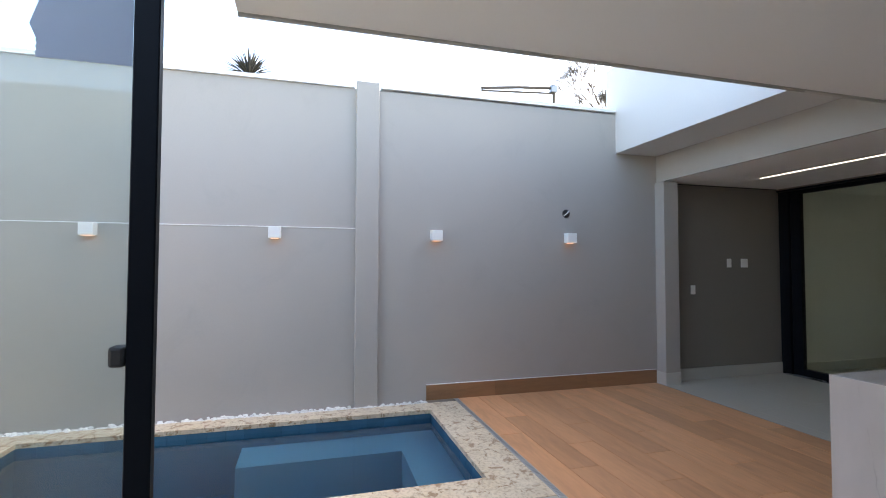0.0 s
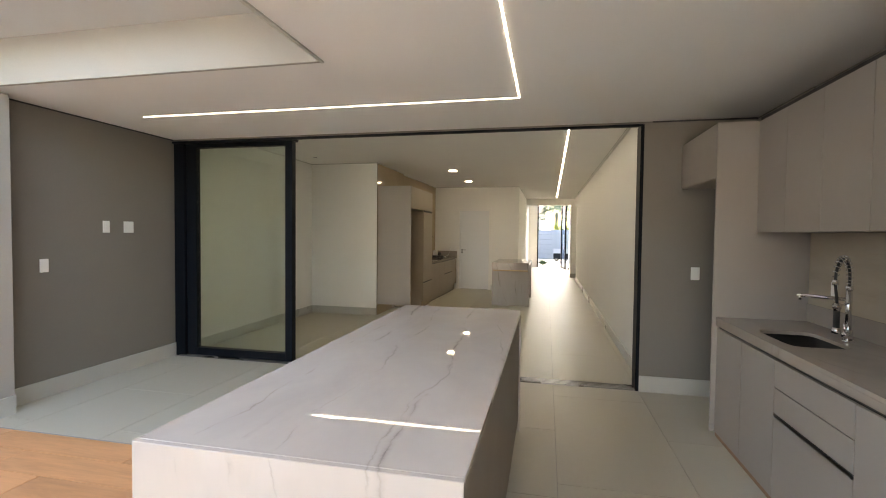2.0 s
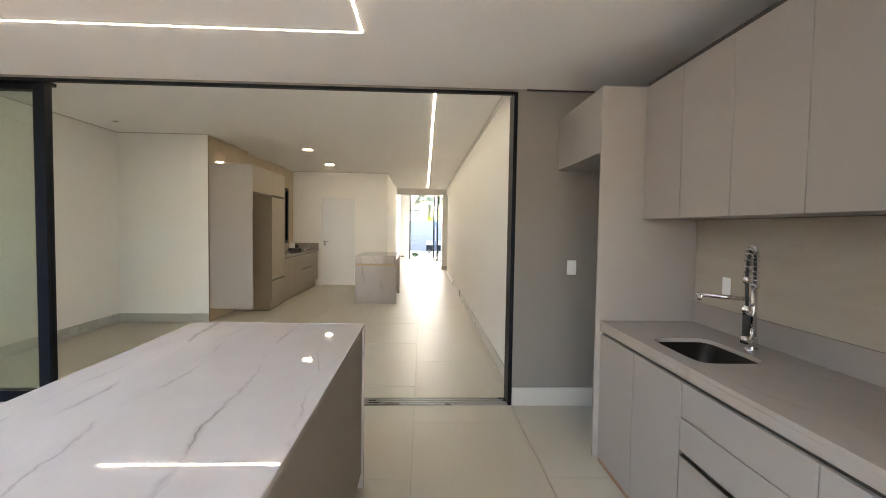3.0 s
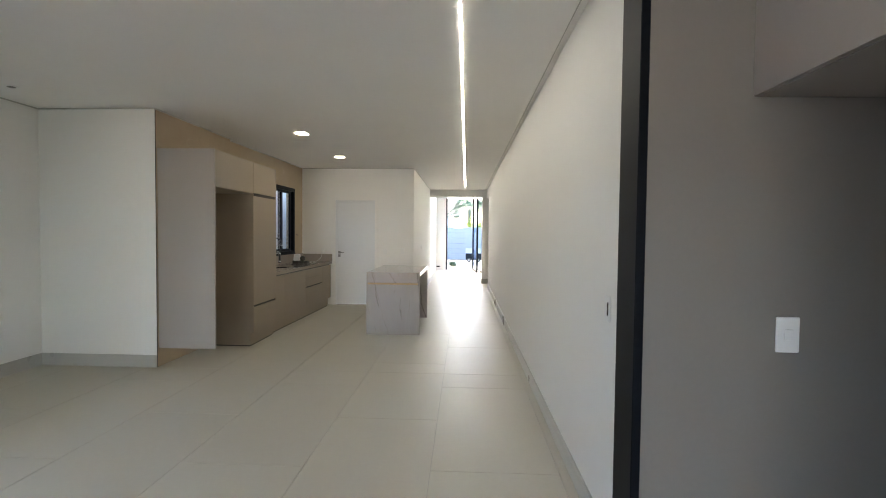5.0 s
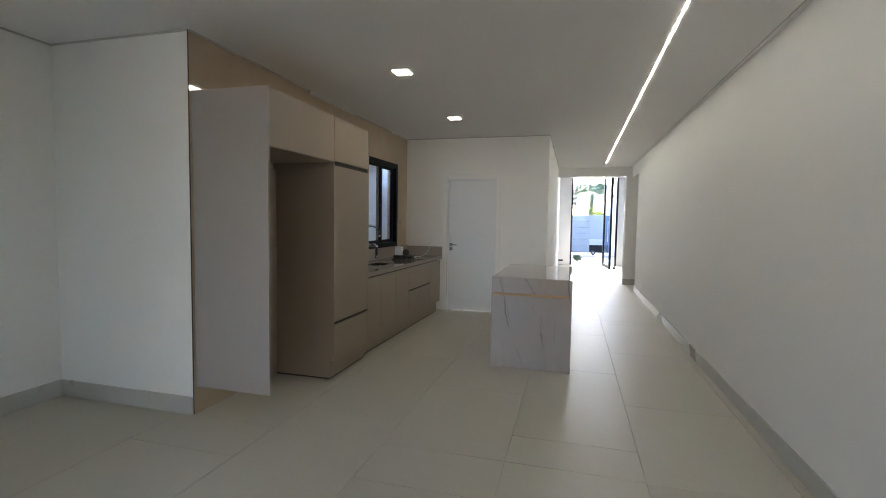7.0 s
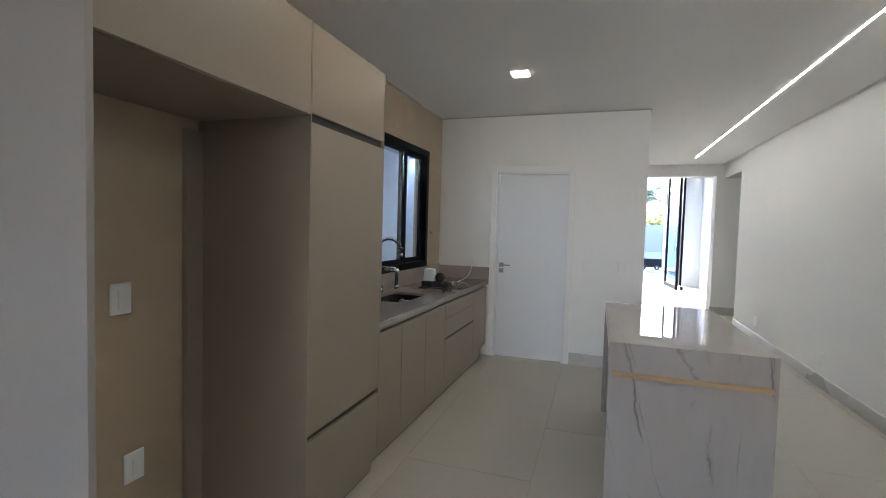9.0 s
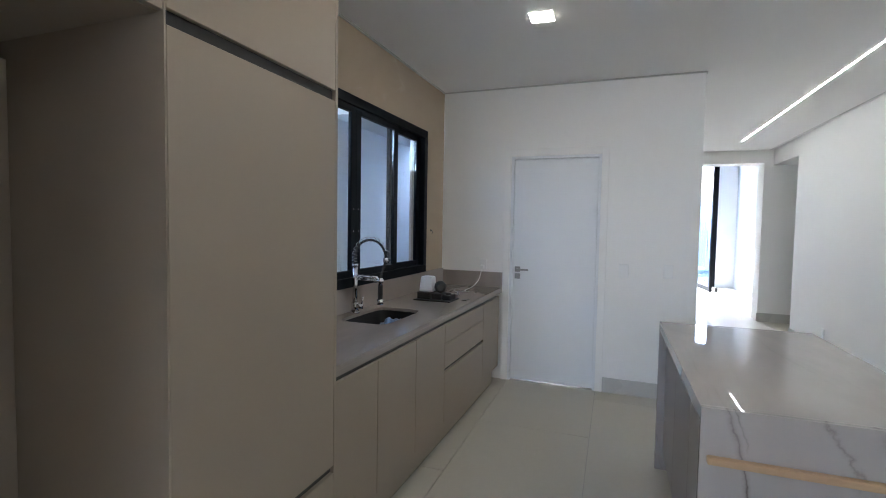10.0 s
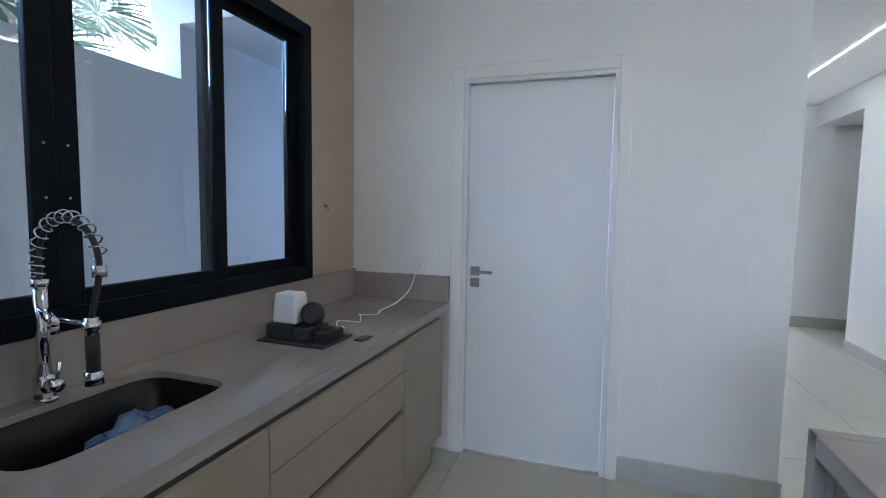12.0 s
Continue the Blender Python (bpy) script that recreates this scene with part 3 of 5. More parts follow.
bm = bmesh.new()
edge = [(gy - 0.31 + 0.012 * math.sin(k * 2.1) + 0.008 * math.sin(k * 5.3), 2.145 + 0.755 * k / 14) for k in range(15)]
ring = [(gy - 0.035, 2.145)] + [(gy - 0.035, 2.9)] + edge[::-1]
lo = [bm.verts.new((gx + 0.005, a, b)) for a, b in ring]
hi = [bm.verts.new((gx + 0.0065, a, b)) for a, b in ring]
bm.faces.new(lo)
bm.faces.new(hi[::-1])
for k in range(len(ring)):
    bm.faces.new((lo[k], lo[k - 1], hi[k - 1], hi[k]))
bmesh.ops.recalc_face_normals(bm, faces=bm.faces)
part("protective_film", bm, M_FILM, leaf, "torn grey protective film on the glass")

# ---- pool ----
PX0, PX1, PY0, PY1 = -4.93, -3.31, -8.62, -5.085
bm = B(PX0 - 0.2, PX0, PY0, PY1, -1.6, -0.03)
box(bm, PX1, PX1 + 0.2, PY0, PY1, -1.6, -0.03)
box(bm, PX0 - 0.2, PX1 + 0.2, PY1, PY1 + 0.2, -1.6, -0.03)
box(bm, PX0 - 0.2, PX1 + 0.2, PY0 - 0.2, PY0, -1.6, -0.03)
box(bm, PX0, PX1, PY0, PY1, -1.6, -1.35)
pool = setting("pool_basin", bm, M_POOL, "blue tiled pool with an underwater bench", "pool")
# paler tile paints the light that reaches this shallow bench
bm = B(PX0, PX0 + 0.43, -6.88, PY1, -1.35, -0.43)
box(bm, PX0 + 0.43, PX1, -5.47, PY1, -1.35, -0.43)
setting("pool_bench", bm, M_POOL_SHALLOW, "tiled bench under the water, coloured paler where light reaches it", "pool")
m_water, ntw, pw = nodes_of("pool_water")
pw.inputs["Base Color"].default_value = (0.62, 0.86, 0.95, 1)
pw.inputs["Transmission Weight"].default_value, pw.inputs["IOR"].default_value, pw.inputs["Roughness"].default_value = 1.0, 1.33, 0.0
rip = noise_node(ntw, coords(ntw), 5.0, 2.0)
bump(ntw, pw, rip.outputs["Fac"], 0.06, 0.01)
bm = bmesh.new()
f = bm.faces.new([bm.verts.new(v) for v in ((PX0, PY0, -0.085), (PX1, PY0, -0.085), (PX1, PY1, -0.085), (PX0, PY1, -0.085))])
wtr = setting("water_pool", bm, m_water, "still clear pool water", "water")
wtr.visible_shadow = False
bm = bmesh.new()
for a, b, c, d in ((PX0 - 0.22, PX0 + 0.012, PY0 - 0.3, PY1 + 0.335), (PX1 - 0.012, PX1 + 0.34, PY0 - 0.3, PY1 - 0.012), (PX0 + 0.012, PX1 + 0.34, PY1 - 0.012, PY1 + 0.335), (PX0 + 0.012, PX1 - 0.012, PY0 - 0.3, PY0 + 0.012)):
    box(bm, a, b, c, d, -0.035, 0.004)
coping = setting("pool_coping", bm, M_GRANITE, "cream granite coping round the pool", "coping")
# pool tile band at the waterline
band = thing("pool_tile_band", (PX0, PY0, -0.2), "dark blue tile band at the pool's waterline", "tiles", "", "structure")
tm = None
for k in range(22):
    y = PY0 + 0.08 + k * 0.16
    if tm is None:
        first = part("tile", B(PX0, PX0 + 0.005, PY0 + 0.004, PY0 + 0.156, -0.2, -0.037), M_POOL, band)
        tm = first.data
    else:
        o = new("tile", tm)
        o.parent = band
        o.location = (0, k * 0.16, 0)
tm = None
for k in range(10):
    if tm is None:
        tm = part("tile", B(PX0 + 0.01, PX0 + 0.162, PY1 - 0.005, PY1, -0.2, -0.037), M_POOL, band).data
    else:
        o = new("tile", tm)
        o.parent = band
        o.location = (k * 0.16, 0, 0)
# pebbles
rng = np.random.default_rng(4)
bmi = bmesh.new()
bmesh.ops.create_icosphere(bmi, subdivisions=1, radius=1)
pv = np.array([v.co[:] for v in bmi.verts])
pf = np.array([[v.index for v in f.verts] for f in bmi.faces])
bmi.free()
vs, fs, off = [], [], 0
for k in range(1150):
    layer = k % 2
    c = np.array([XW + 0.012 + rng.random() * 0.115, -8.95 + rng.random() * 3.88, -0.045 + 0.02 * layer + 0.025 * rng.random()])
    if -5.86 < c[1] < -5.57 and c[0] < XW + 0.065:
        c[0] = XW + 0.07 + 0.05 * rng.random()
    s = np.array([0.019, 0.025, 0.015]) * (0.7 + 0.6 * rng.random())
    a = rng.random() * 6.28
    rot = np.array([[math.cos(a), -math.sin(a), 0], [math.sin(a), math.cos(a), 0], [0, 0, 1]])
    vs.append((pv * (1 + 0.12 * rng.standard_normal((len(pv), 1))) * s) @ rot.T + c)
    fs.append(pf + off)
    off += len(pv)
me = bpy.data.meshes.new("pebbles")
me.from_pydata(np.concatenate(vs).tolist(), [], np.concatenate(fs).tolist())
me.materials.append(M_PEBBLE)
tagged(new("pebbles", me), "white pebbles in a strip between coping and wall", "pebbles", "", "stuff")
# drain channel
drain = thing("floor_drain", (-3.4, -4.725, 0), "long steel slot drain between coping and deck", "drain")
part("channel", B(XW + 0.02, -2.6, -4.745, -4.703, -0.03, -0.008), M_RUBBER, drain)
part("frame", box(B(XW + 0.02, -2.6, -4.748, -4.740, -0.012, 0.004), XW + 0.02, -2.6, -4.708, -4.700, -0.012, 0.004), M_GALV, drain)
bm = bmesh.new()
for k in range(128):
    box(bm, XW + 0.03 + k * 0.0206, XW + 0.044 + k * 0.0206, -4.740, -4.708, -0.008, 0.002)
part("grate", bm, M_GALV, drain, "slotted steel grate")

# ---- boundary wall lamps ----
lamp = thing("wall_lamp", (XW, -3.294, 1.805), "small white cube wall lamp with a warm glow", "lamp", "wall lamps beside the pool")
part("body", B(XW, XW + 0.10, -3.354, -3.234, 1.75, 1.866, bevel=0.006, seg=2), M_PLASTIC, lamp)
part("diffuser", B(XW + 0.02, XW + 0.08, -3.33, -3.258, 1.744, 1.75), M_WARM, lamp, "warm glowing opening")
for y in (-4.958, -6.645, -8.26):
    copy_thing(lamp, pose(XW, y, 1.805))
hole = thing("junction_box", (XW, -3.322, 2.105), "open round junction box with dark wires", "box")
part("rim", rod(bmesh.new(), (XW - 0.02, -3.322, 2.105), (XW + 0.004, -3.322, 2.105), 0.05, 20), M_RUBBER, hole)
part("wire", tube(bmesh.new(), [(XW, -3.35, 2.08), (XW + 0.03, -3.335, 2.10), (XW + 0.02, -3.31, 2.115), (XW, -3.29, 2.135)], 0.007), M_PLASTIC, hole, "pale wire", True)


# ---- switches and sockets ----
def plate(name, p, axis, sign, w=0.075, h=0.118, rockers=1, label=""):
    """A wall plate at p, facing along axis with that sign."""
    ob = thing(name, p, label or "white plastic wall plate with a rocker switch", "switch" if "switch" in name else "socket", "wall plates")
    x, y, z = p
    d = 0.009 * sign
    e = 0.013 * sign
    if axis == "x":
        part("cover", B(min(x, x + d), max(x, x + d), y - w / 2, y + w / 2, z - h / 2, z + h / 2, bevel=0.003), M_PLASTIC, ob)
        for k in range(rockers):
            zz = z + (k - (rockers - 1) / 2) * 0.04
            part("rocker", B(min(x + d, x + e), max(x + d, x + e), y - 0.013, y + 0.013, zz - 0.018, zz + 0.018, bevel=0.001), M_PLASTIC, ob)
    else:
        part("cover", B(x - w / 2, x + w / 2, min(y, y + d), max(y, y + d), z - h / 2, z + h / 2, bevel=0.003), M_PLASTIC, ob)
        for k in range(rockers):
            zz = z + (k - (rockers - 1) / 2) * 0.04
            part("rocker", B(x - 0.013, x + 0.013, min(y + d, y + e), max(y + d, y + e), zz - 0.018, zz + 0.018, bevel=0.001), M_PLASTIC, ob)
    return ob


plate("light_switch", (XW + 0.004, -1.469, 1.165), "x", 1)
plate("light_switch", (XW + 0.004, -0.868, 1.517), "x", 1, rockers=2)
plate("light_switch", (XW + 0.004, -0.61, 1.517), "x", 1, w=0.118, label="square white plastic wall plate with one switch")
plate("light_switch", (0.398, 0.0, 1.137), "y", -1)
pl = plate("light_switch", (0.0, 0.60, 1.12), "x", -1, rockers=0, label="blank white wall plate with a dark slot")
part("slot", B(-0.012, -0.009, 0.574, 0.587, 1.09, 1.15), M_GAP, pl)
plate("wall_socket", (0.0, 9.996, 0.27), "x", -1, label="white plastic wall socket low on the wall")
plate("wall_socket", (0.0, 7.94, 0.275), "x", -1, label="white plastic wall socket low on the wall")
plate("wall_socket", (XK, 3.812, 1.15), "x", 1, w=0.09, h=0.125, rockers=2, label="white wall socket in the fridge niche")
plate("wall_socket", (XK, 3.867, 0.445), "x", 1, w=0.09, h=0.125, rockers=2, label="white wall socket in the fridge niche")
plate("light_switch", (-2.238, YE, 1.085), "y", -1, w=0.08, label="white plastic wall plate beside the door")
plate("light_switch", (-1.887, YE, 1.095), "y", -1, label="white plastic wall plate beside the door")
plate("wall_socket", (-3.496, YE, 1.089), "y", -1, w=0.07, h=0.1, label="white wall socket above the worktop")
plate("wall_socket", (XB, -1.218, 1.134), "x", -1, label="white wall socket above the sink")
hk = thing("wall_hook", (XK, 7.44, 1.40), "tiny dark metal hook on the tiled wall", "hook")
part("base", rod(bmesh.new(), (XK, 7.44, 1.405), (XK + 0.006, 7.44, 1.405), 0.011, 14), M_STEEL, hk)
part("hook", tube(bmesh.new(), [(XK + 0.004, 7.44, 1.405), (XK + 0.02, 7.44, 1.40), (XK + 0.022, 7.44, 1.385), (XK + 0.012, 7.44, 1.378)], 0.003, 8), M_STEEL, hk, "", True)

swing(hk)

# ---- ceiling lights ----
def led(name, pts, z, label, skew=0.0, material=M_LED):
    ob = thing(name, (*pts[0], z), label, "light")
    for a, b in zip(pts, pts[1:]):
        w = 0.0034
        x0, x1, y0, y1 = min(a[0], b[0]) - w, max(a[0], b[0]) + w, min(a[1], b[1]) - w, max(a[1], b[1]) + w
        if a[0] == b[0]:
            y1 -= 2 * w
        bm = B(x0, x1, y0, y1, z - 0.003, z + 0.01)
        for v in bm.verts:
            v.co.x += skew * (v.co.y - a[1])
        part("diffuser", bm, material, ob)
    return ob


led("led_profile", [(-1.175, -0.997), (-1.175, -4.5)], ZG, "slim recessed LED line in the veranda ceiling")
led("led_profile", [(-4.658, -0.997), (-1.186, -0.997)], ZG, "slim recessed LED line in the veranda ceiling")
led("led_profile", [(-0.71, 0.84), (-0.71, 11.245)], ZC, "slim recessed LED line in the corridor ceiling", 0.0066, M_LED_IN)
led("led_profile", [(-3.904, 0.829), (-0.721, 0.829)], ZC, "slim recessed LED line in the dining ceiling", 0.0, M_LED_IN)
down = thing("downlight", (-2.785, 4.446, ZC), "square recessed LED ceiling downlight, lit", "light", "kitchen downlights")
part("trim", B(-2.86, -2.71, 4.371, 4.521, ZC - 0.004, ZC + 0.01, bevel=0.002), M_PLASTIC, down)
part("diffuser", B(-2.85, -2.72, 4.381, 4.511, ZC - 0.008, ZC - 0.004), M_DOWN, down)
copy_thing(down, pose(-2.785, 6.339, ZC))
vent = thing("smoke_detector", (-4.74, 2.49, ZC), "small flush ceiling fitting, unlit", "fitting")
part("rim", rod(bmesh.new(), (-4.74, 2.49, ZC - 0.006), (-4.74, 2.49, ZC + 0.01), 0.05, 24), M_PLASTIC, vent)
part("lens", rod(bmesh.new(), (-4.74, 2.49, ZC - 0.009), (-4.74, 2.49, ZC - 0.006), 0.032, 20), M_STEEL, vent)


# ---- veranda island ----
isl = thing("kitchen_island", (-1.577, -2.444, 0), "white veined stone island with waterfall ends", "island")
x0, x1, y0, y1, zt = -2.03, -1.124, -3.70, -1.188, 0.917
part("top", B(x0, x1, y0 + 0.0205, y1 - 0.0205, zt - 0.02, zt, bevel=0.002), M_MARBLE, isl)
part("end_panel", B(x0, x1, y0, y0 + 0.02, 0, zt, bevel=0.002), M_MARBLE, isl)
part("end_panel", B(x0, x1, y1 - 0.02, y1, 0, zt, bevel=0.002), M_MARBLE, isl)
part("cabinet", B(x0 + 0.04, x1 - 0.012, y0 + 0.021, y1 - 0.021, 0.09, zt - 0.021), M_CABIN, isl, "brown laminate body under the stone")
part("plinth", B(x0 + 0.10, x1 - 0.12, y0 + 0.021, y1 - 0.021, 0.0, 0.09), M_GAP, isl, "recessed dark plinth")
for sx in (-1.60, -1.30):
    part("bolt_hole", rod(bmesh.new(), (sx, y0 - 0.001, 0.79), (sx, y0 + 0.002, 0.79), 0.006, 10), M_RUBBER, isl)

# ---- kitchen island ----
ki = thing("kitchen_island", (-1.667, 5.77, 0), "greige veined stone island with waterfall ends", "island")
x0, x1, y0, y1, zt = -2.05, -1.284, 5.04, 6.49, 0.895
part("top", B(x0, x1, y0 + 0.0205, y1 - 0.0405, zt - 0.05, zt, bevel=0.002), M_MARBLE2_TOP, ki)
part("end_panel", B(x0, x1, y0, y0 + 0.02, 0, zt, bevel=0.002), M_MARBLE2, ki)
part("end_panel", B(x0, x1, y1 - 0.04, y1, 0, zt, bevel=0.002), M_MARBLE2, ki)
part("cabinet", B(x0 + 0.06, x1 - 0.30, y0 + 0.021, y1 - 0.041, 0.1, zt - 0.051), M_CAB, ki, "greige laminate cabinet body")
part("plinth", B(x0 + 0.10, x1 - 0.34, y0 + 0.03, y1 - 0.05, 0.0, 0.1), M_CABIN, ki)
for k in range(3):
    ya = y0 + 0.03 + k * 0.465
    part("door", B(x0 + 0.042, x0 + 0.06, ya, ya + 0.46, 0.105, zt - 0.085, bevel=0.001), M_CAB, ki)
bt = thing("wooden_batten", (-1.667, 5.03, 0.735), "thin raw wooden batten fixed across the island's end", "batten")
part("batten", B(-2.03, -1.31, 5.014, 5.04, 0.722, 0.745, bevel=0.003), wood_material("raw_pine", (0.55, 0.36, 0.19), "x", 0.6), bt)


# ---- worktops with sinks ----
def superpoint(t, a, b, n=6.0):
    c, s = math.cos(t), math.sin(t)
    r = (abs(c / a) ** n + abs(s / b) ** n) ** (-1 / n)
    return r * c, r * s


def slab_with_hole(x0, x1, y0, y1, z0, z1, cx, cy, a, b):
    bm = bmesh.new()
    angs = sorted({*(2 * math.pi * k / 64 for k in range(64)), *(math.atan2(py - cy, px - cx) % (2 * math.pi) for px in (x0, x1) for py in (y0, y1))})
    rows = []
    for t in angs:
        c, s = math.cos(t), math.sin(t)
        k = min((((x1 if c > 0 else x0) - cx) / c) if abs(c) > 1e-9 else 1e9, (((y1 if s > 0 else y0) - cy) / s) if abs(s) > 1e-9 else 1e9)
        ix, iy = superpoint(t, a, b)
        rows.append([bm.verts.new(v) for v in ((cx + k * c, cy + k * s, z1), (cx + ix, cy + iy, z1), (cx + ix, cy + iy, z0), (cx + k * c, cy + k * s, z0))])
    for r0, r1 in zip(rows, rows[1:] + rows[:1]):
        for k in range(4):
            bm.faces.new((r0[k], r1[k], r1[(k + 1) % 4], r0[(k + 1) % 4]))
    bmesh.ops.recalc_face_normals(bm, faces=bm.faces)
    return bm


def sink_bowl(cx, cy, a, b, z1, depth):
    bm = bmesh.new()
    rings = []
    for k, (sc, z) in enumerate(((1.03, z1), (1.0, z1 - 0.004), (0.97, z1 - depth * 0.8), (0.90, z1 - depth * 0.97), (0.75, z1 - depth), (0.1, z1 - depth - 0.008))):
        rings.append([bm.verts.new((cx + sc * superpoint(t, a, b)[0], cy + sc * superpoint(t, a, b)[1], z)) for t in (2 * math.pi * j / 48 for j in range(48))])
    for q0, q1 in zip(rings, rings[1:]):
        for j in range(48):
            bm.faces.new((q0[j], q0[(j + 1) % 48], q1[(j + 1) % 48], q1[j]))
    bm.faces.new(rings[-1])
    bmesh.ops.recalc_face_normals(bm, faces=bm.faces)
    return bm


def faucet(at, arch_deg, spout_deg, label):
    """A tall spring faucet: post, coiled arch with spray head, side spout and lever."""
    ob = thing("faucet", at, label, "faucet")
    o = Vector(at)
    d = Vector((math.cos(radians(arch_deg)), math.sin(radians(arch_deg)), 0))
    s = Vector((math.cos(radians(spout_deg)), math.sin(radians(spout_deg)), 0))
    up = Vector((0, 0, 0.93))
    bm = rod(bmesh.new(), o, o + up * 0.012, 0.03, 24)
    rod(bm, o + up * 0.012, o + up * 0.075, 0.024, 24)
    rod(bm, o + up * 0.075, o + up * 0.33, 0.016, 20)
    rod(bm, o + up * 0.325, o + up * 0.345, 0.02, 20)
    part("post", bm, M_CHROME, ob, "", True)
    r = 0.11
    line = [o + up * (0.345 + 0.05 * k / 4) for k in range(4)]
    line += [o + up * 0.395 + d * r + Vector((0, 0, r * math.sin(t))) - d * r * math.cos(t) for t in (math.pi * k / 20 for k in range(21))]
    line += [o + d * 2 * r + up * 0.38, o + d * (2 * r - 0.008) + up * 0.34, o + d * (2 * r - 0.03) + up * 0.27, o + d * (2 * r - 0.035) + up * 0.22]
    part("hose", tube(bmesh.new(), line, 0.0075, 10), M_RUBBER, ob, "", True)
    coil, n = [], 14
    ax = line[:24]
    total = 420
    for k in range(total):
        u = k / (total - 1) * (len(ax) - 1)
        i = min(int(u), len(ax) - 2)
        p = ax[i].lerp(ax[i + 1], u - i)
        tan = (ax[i + 1] - ax[i]).normalized()
        side = d.cross(up).normalized()
        nrm = side.cross(tan)
        a = 2 * math.pi * n * k / total
        coil.append(p + 0.006 * nrm + 0.0155 * (math.cos(a) * side + math.sin(a) * nrm))
    part("spring", tube(bmesh.new(), coil, 0.0024, 6), M_CHROME, ob, "chrome coil spring", True)
    end = o + d * 2 * r
    part("hose_end", rod(bmesh.new(), end + up * 0.365, end + up * 0.395, 0.0155, 18), M_CHROME, ob, "", True)
    h = o + d * (2 * r - 0.035)
    part("hose_joint", rod(bmesh.new(), h + up * 0.21, h + up * 0.255, 0.016, 18), M_CHROME, ob, "", True)
    part("spray_head", rod(bmesh.new(), h + up * 0.075, h + up * 0.11, 0.021, 18), M_CHROME, ob, "", True)
    part("grip", rod(bmesh.new(), h + up * 0.11, h + up * 0.21, 0.0155, 18), M_RUBBER, ob, "black rubber grip", True)
    bm = rod(bmesh.new(), o + up * 0.24, h + up * 0.235, 0.006, 10)
    rod(bm, h + up * 0.225, h + up * 0.245, 0.021, 16)
    part("holder_arm", bm, M_CHROME, ob, "", True)
    bm = rod(bmesh.new(), o + up * 0.262, o + s * 0.24 + up * 0.268, 0.0105, 14)
    rod(bm, o + s * 0.225 + up * 0.268, o + s * 0.225 + up * 0.238, 0.011, 14)
    part("spout", bm, M_CHROME, ob, "", True)
    side = Vector((-d.y, d.x, 0))
    bm = rod(bmesh.new(), o + up * 0.05, o + up * 0.05 + d * 0.055, 0.016, 16)
    rod(bm, o + up * 0.05 + d * 0.045, o + up * 0.12 + d * 0.06, 0.005, 10)
    part("lever", bm, M_CHROME, ob, "", True)
    return ob


wk = thing("worktop", (-3.62, 6.32, 0.82), "greige polished stone kitchen worktop", "worktop")
part("slab", slab_with_hole(XK + 0.002, -3.306, 4.906, YE - 0.002, 0.855, 0.875, -3.662, 6.055, 0.165, 0.265), M_COUNTER, wk)
part("front_edge", B(-3.326, -3.306, 4.906, YE - 0.002, 0.828, 0.8545, bevel=0.001), M_COUNTER, wk)
part("upstand", B(XK, XK + 0.018, 4.906, YE - 0.002, 0.8755, 1.035, bevel=0.001), M_COUNTER, wk)
part("upstand", B(XK + 0.0185, -3.306, YE - 0.02, YE + 0.014, 0.8755, 1.02, bevel=0.001), M_COUNTER, wk)
sk = thing("sink", (-3.662, 6.035, 0.855), "undermounted steel sink holding a blue cloth bag", "sink")
part("bowl", sink_bowl(-3.662, 6.055, 0.165, 0.265, 0.8548, 0.19), M_SINK, sk, "", True)
part("drain", rod(bmesh.new(), (-3.662, 6.035, 0.655), (-3.662, 6.035, 0.664), 0.045, 20), M_CHROME, sk)
fc = faucet((-3.855, 6.04, 0.875), 0, -25, "chrome spring faucet behind the kitchen sink")
for ob in (wk, sk, fc):
    swing(ob)

wg = thing("worktop", (0.59, -1.86, 0.83), "greige polished stone veranda worktop", "worktop")
part("slab", slab_with_hole(0.288, XB - 0.002, -2.80, -0.917, 0.866, 0.886, 0.525, -1.605, 0.155, 0.232), M_COUNTER, wg)
part("front_edge", B(0.288, 0.308, -2.80, -0.917, 0.826, 0.8655, bevel=0.001), M_COUNTER, wg)
part("upstand", B(XB - 0.02, XB, -2.80, -0.917, 0.8865, 1.012, bevel=0.001), M_COUNTER, wg)
setting("backsplash_tile", B(XB - 0.008, XB, -2.80, -0.917, 1.012, 1.514), M_SPLASH, "beige porcelain splashback", "tiles")
sk = thing("sink", (0.525, -1.605, 0.866), "undermounted steel sink in the veranda worktop", "sink")
part("bowl", sink_bowl(0.525, -1.605, 0.155, 0.232, 0.8658, 0.18), M_SINK, sk, "", True)
part("drain", rod(bmesh.new(), (0.525, -1.605, 0.676), (0.525, -1.605, 0.685), 0.045, 20), M_CHROME, sk)
faucet((0.745, -1.625, 0.886), 226, 148, "chrome spring faucet behind the veranda sink")


# ---- cabinets ----
def front(x, sgn, y0, y1, z0, z1, unit, name="door", g=0.002):
    """A cabinet front 18 mm thick whose face lies at x, looking along sgn."""
    a, b = sorted((x, x - sgn * 0.018))
    # fronts with sgn > 0 take the copy tinted by warm light
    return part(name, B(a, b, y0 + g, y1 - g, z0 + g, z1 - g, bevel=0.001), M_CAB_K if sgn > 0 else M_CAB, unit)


FX = -3.31
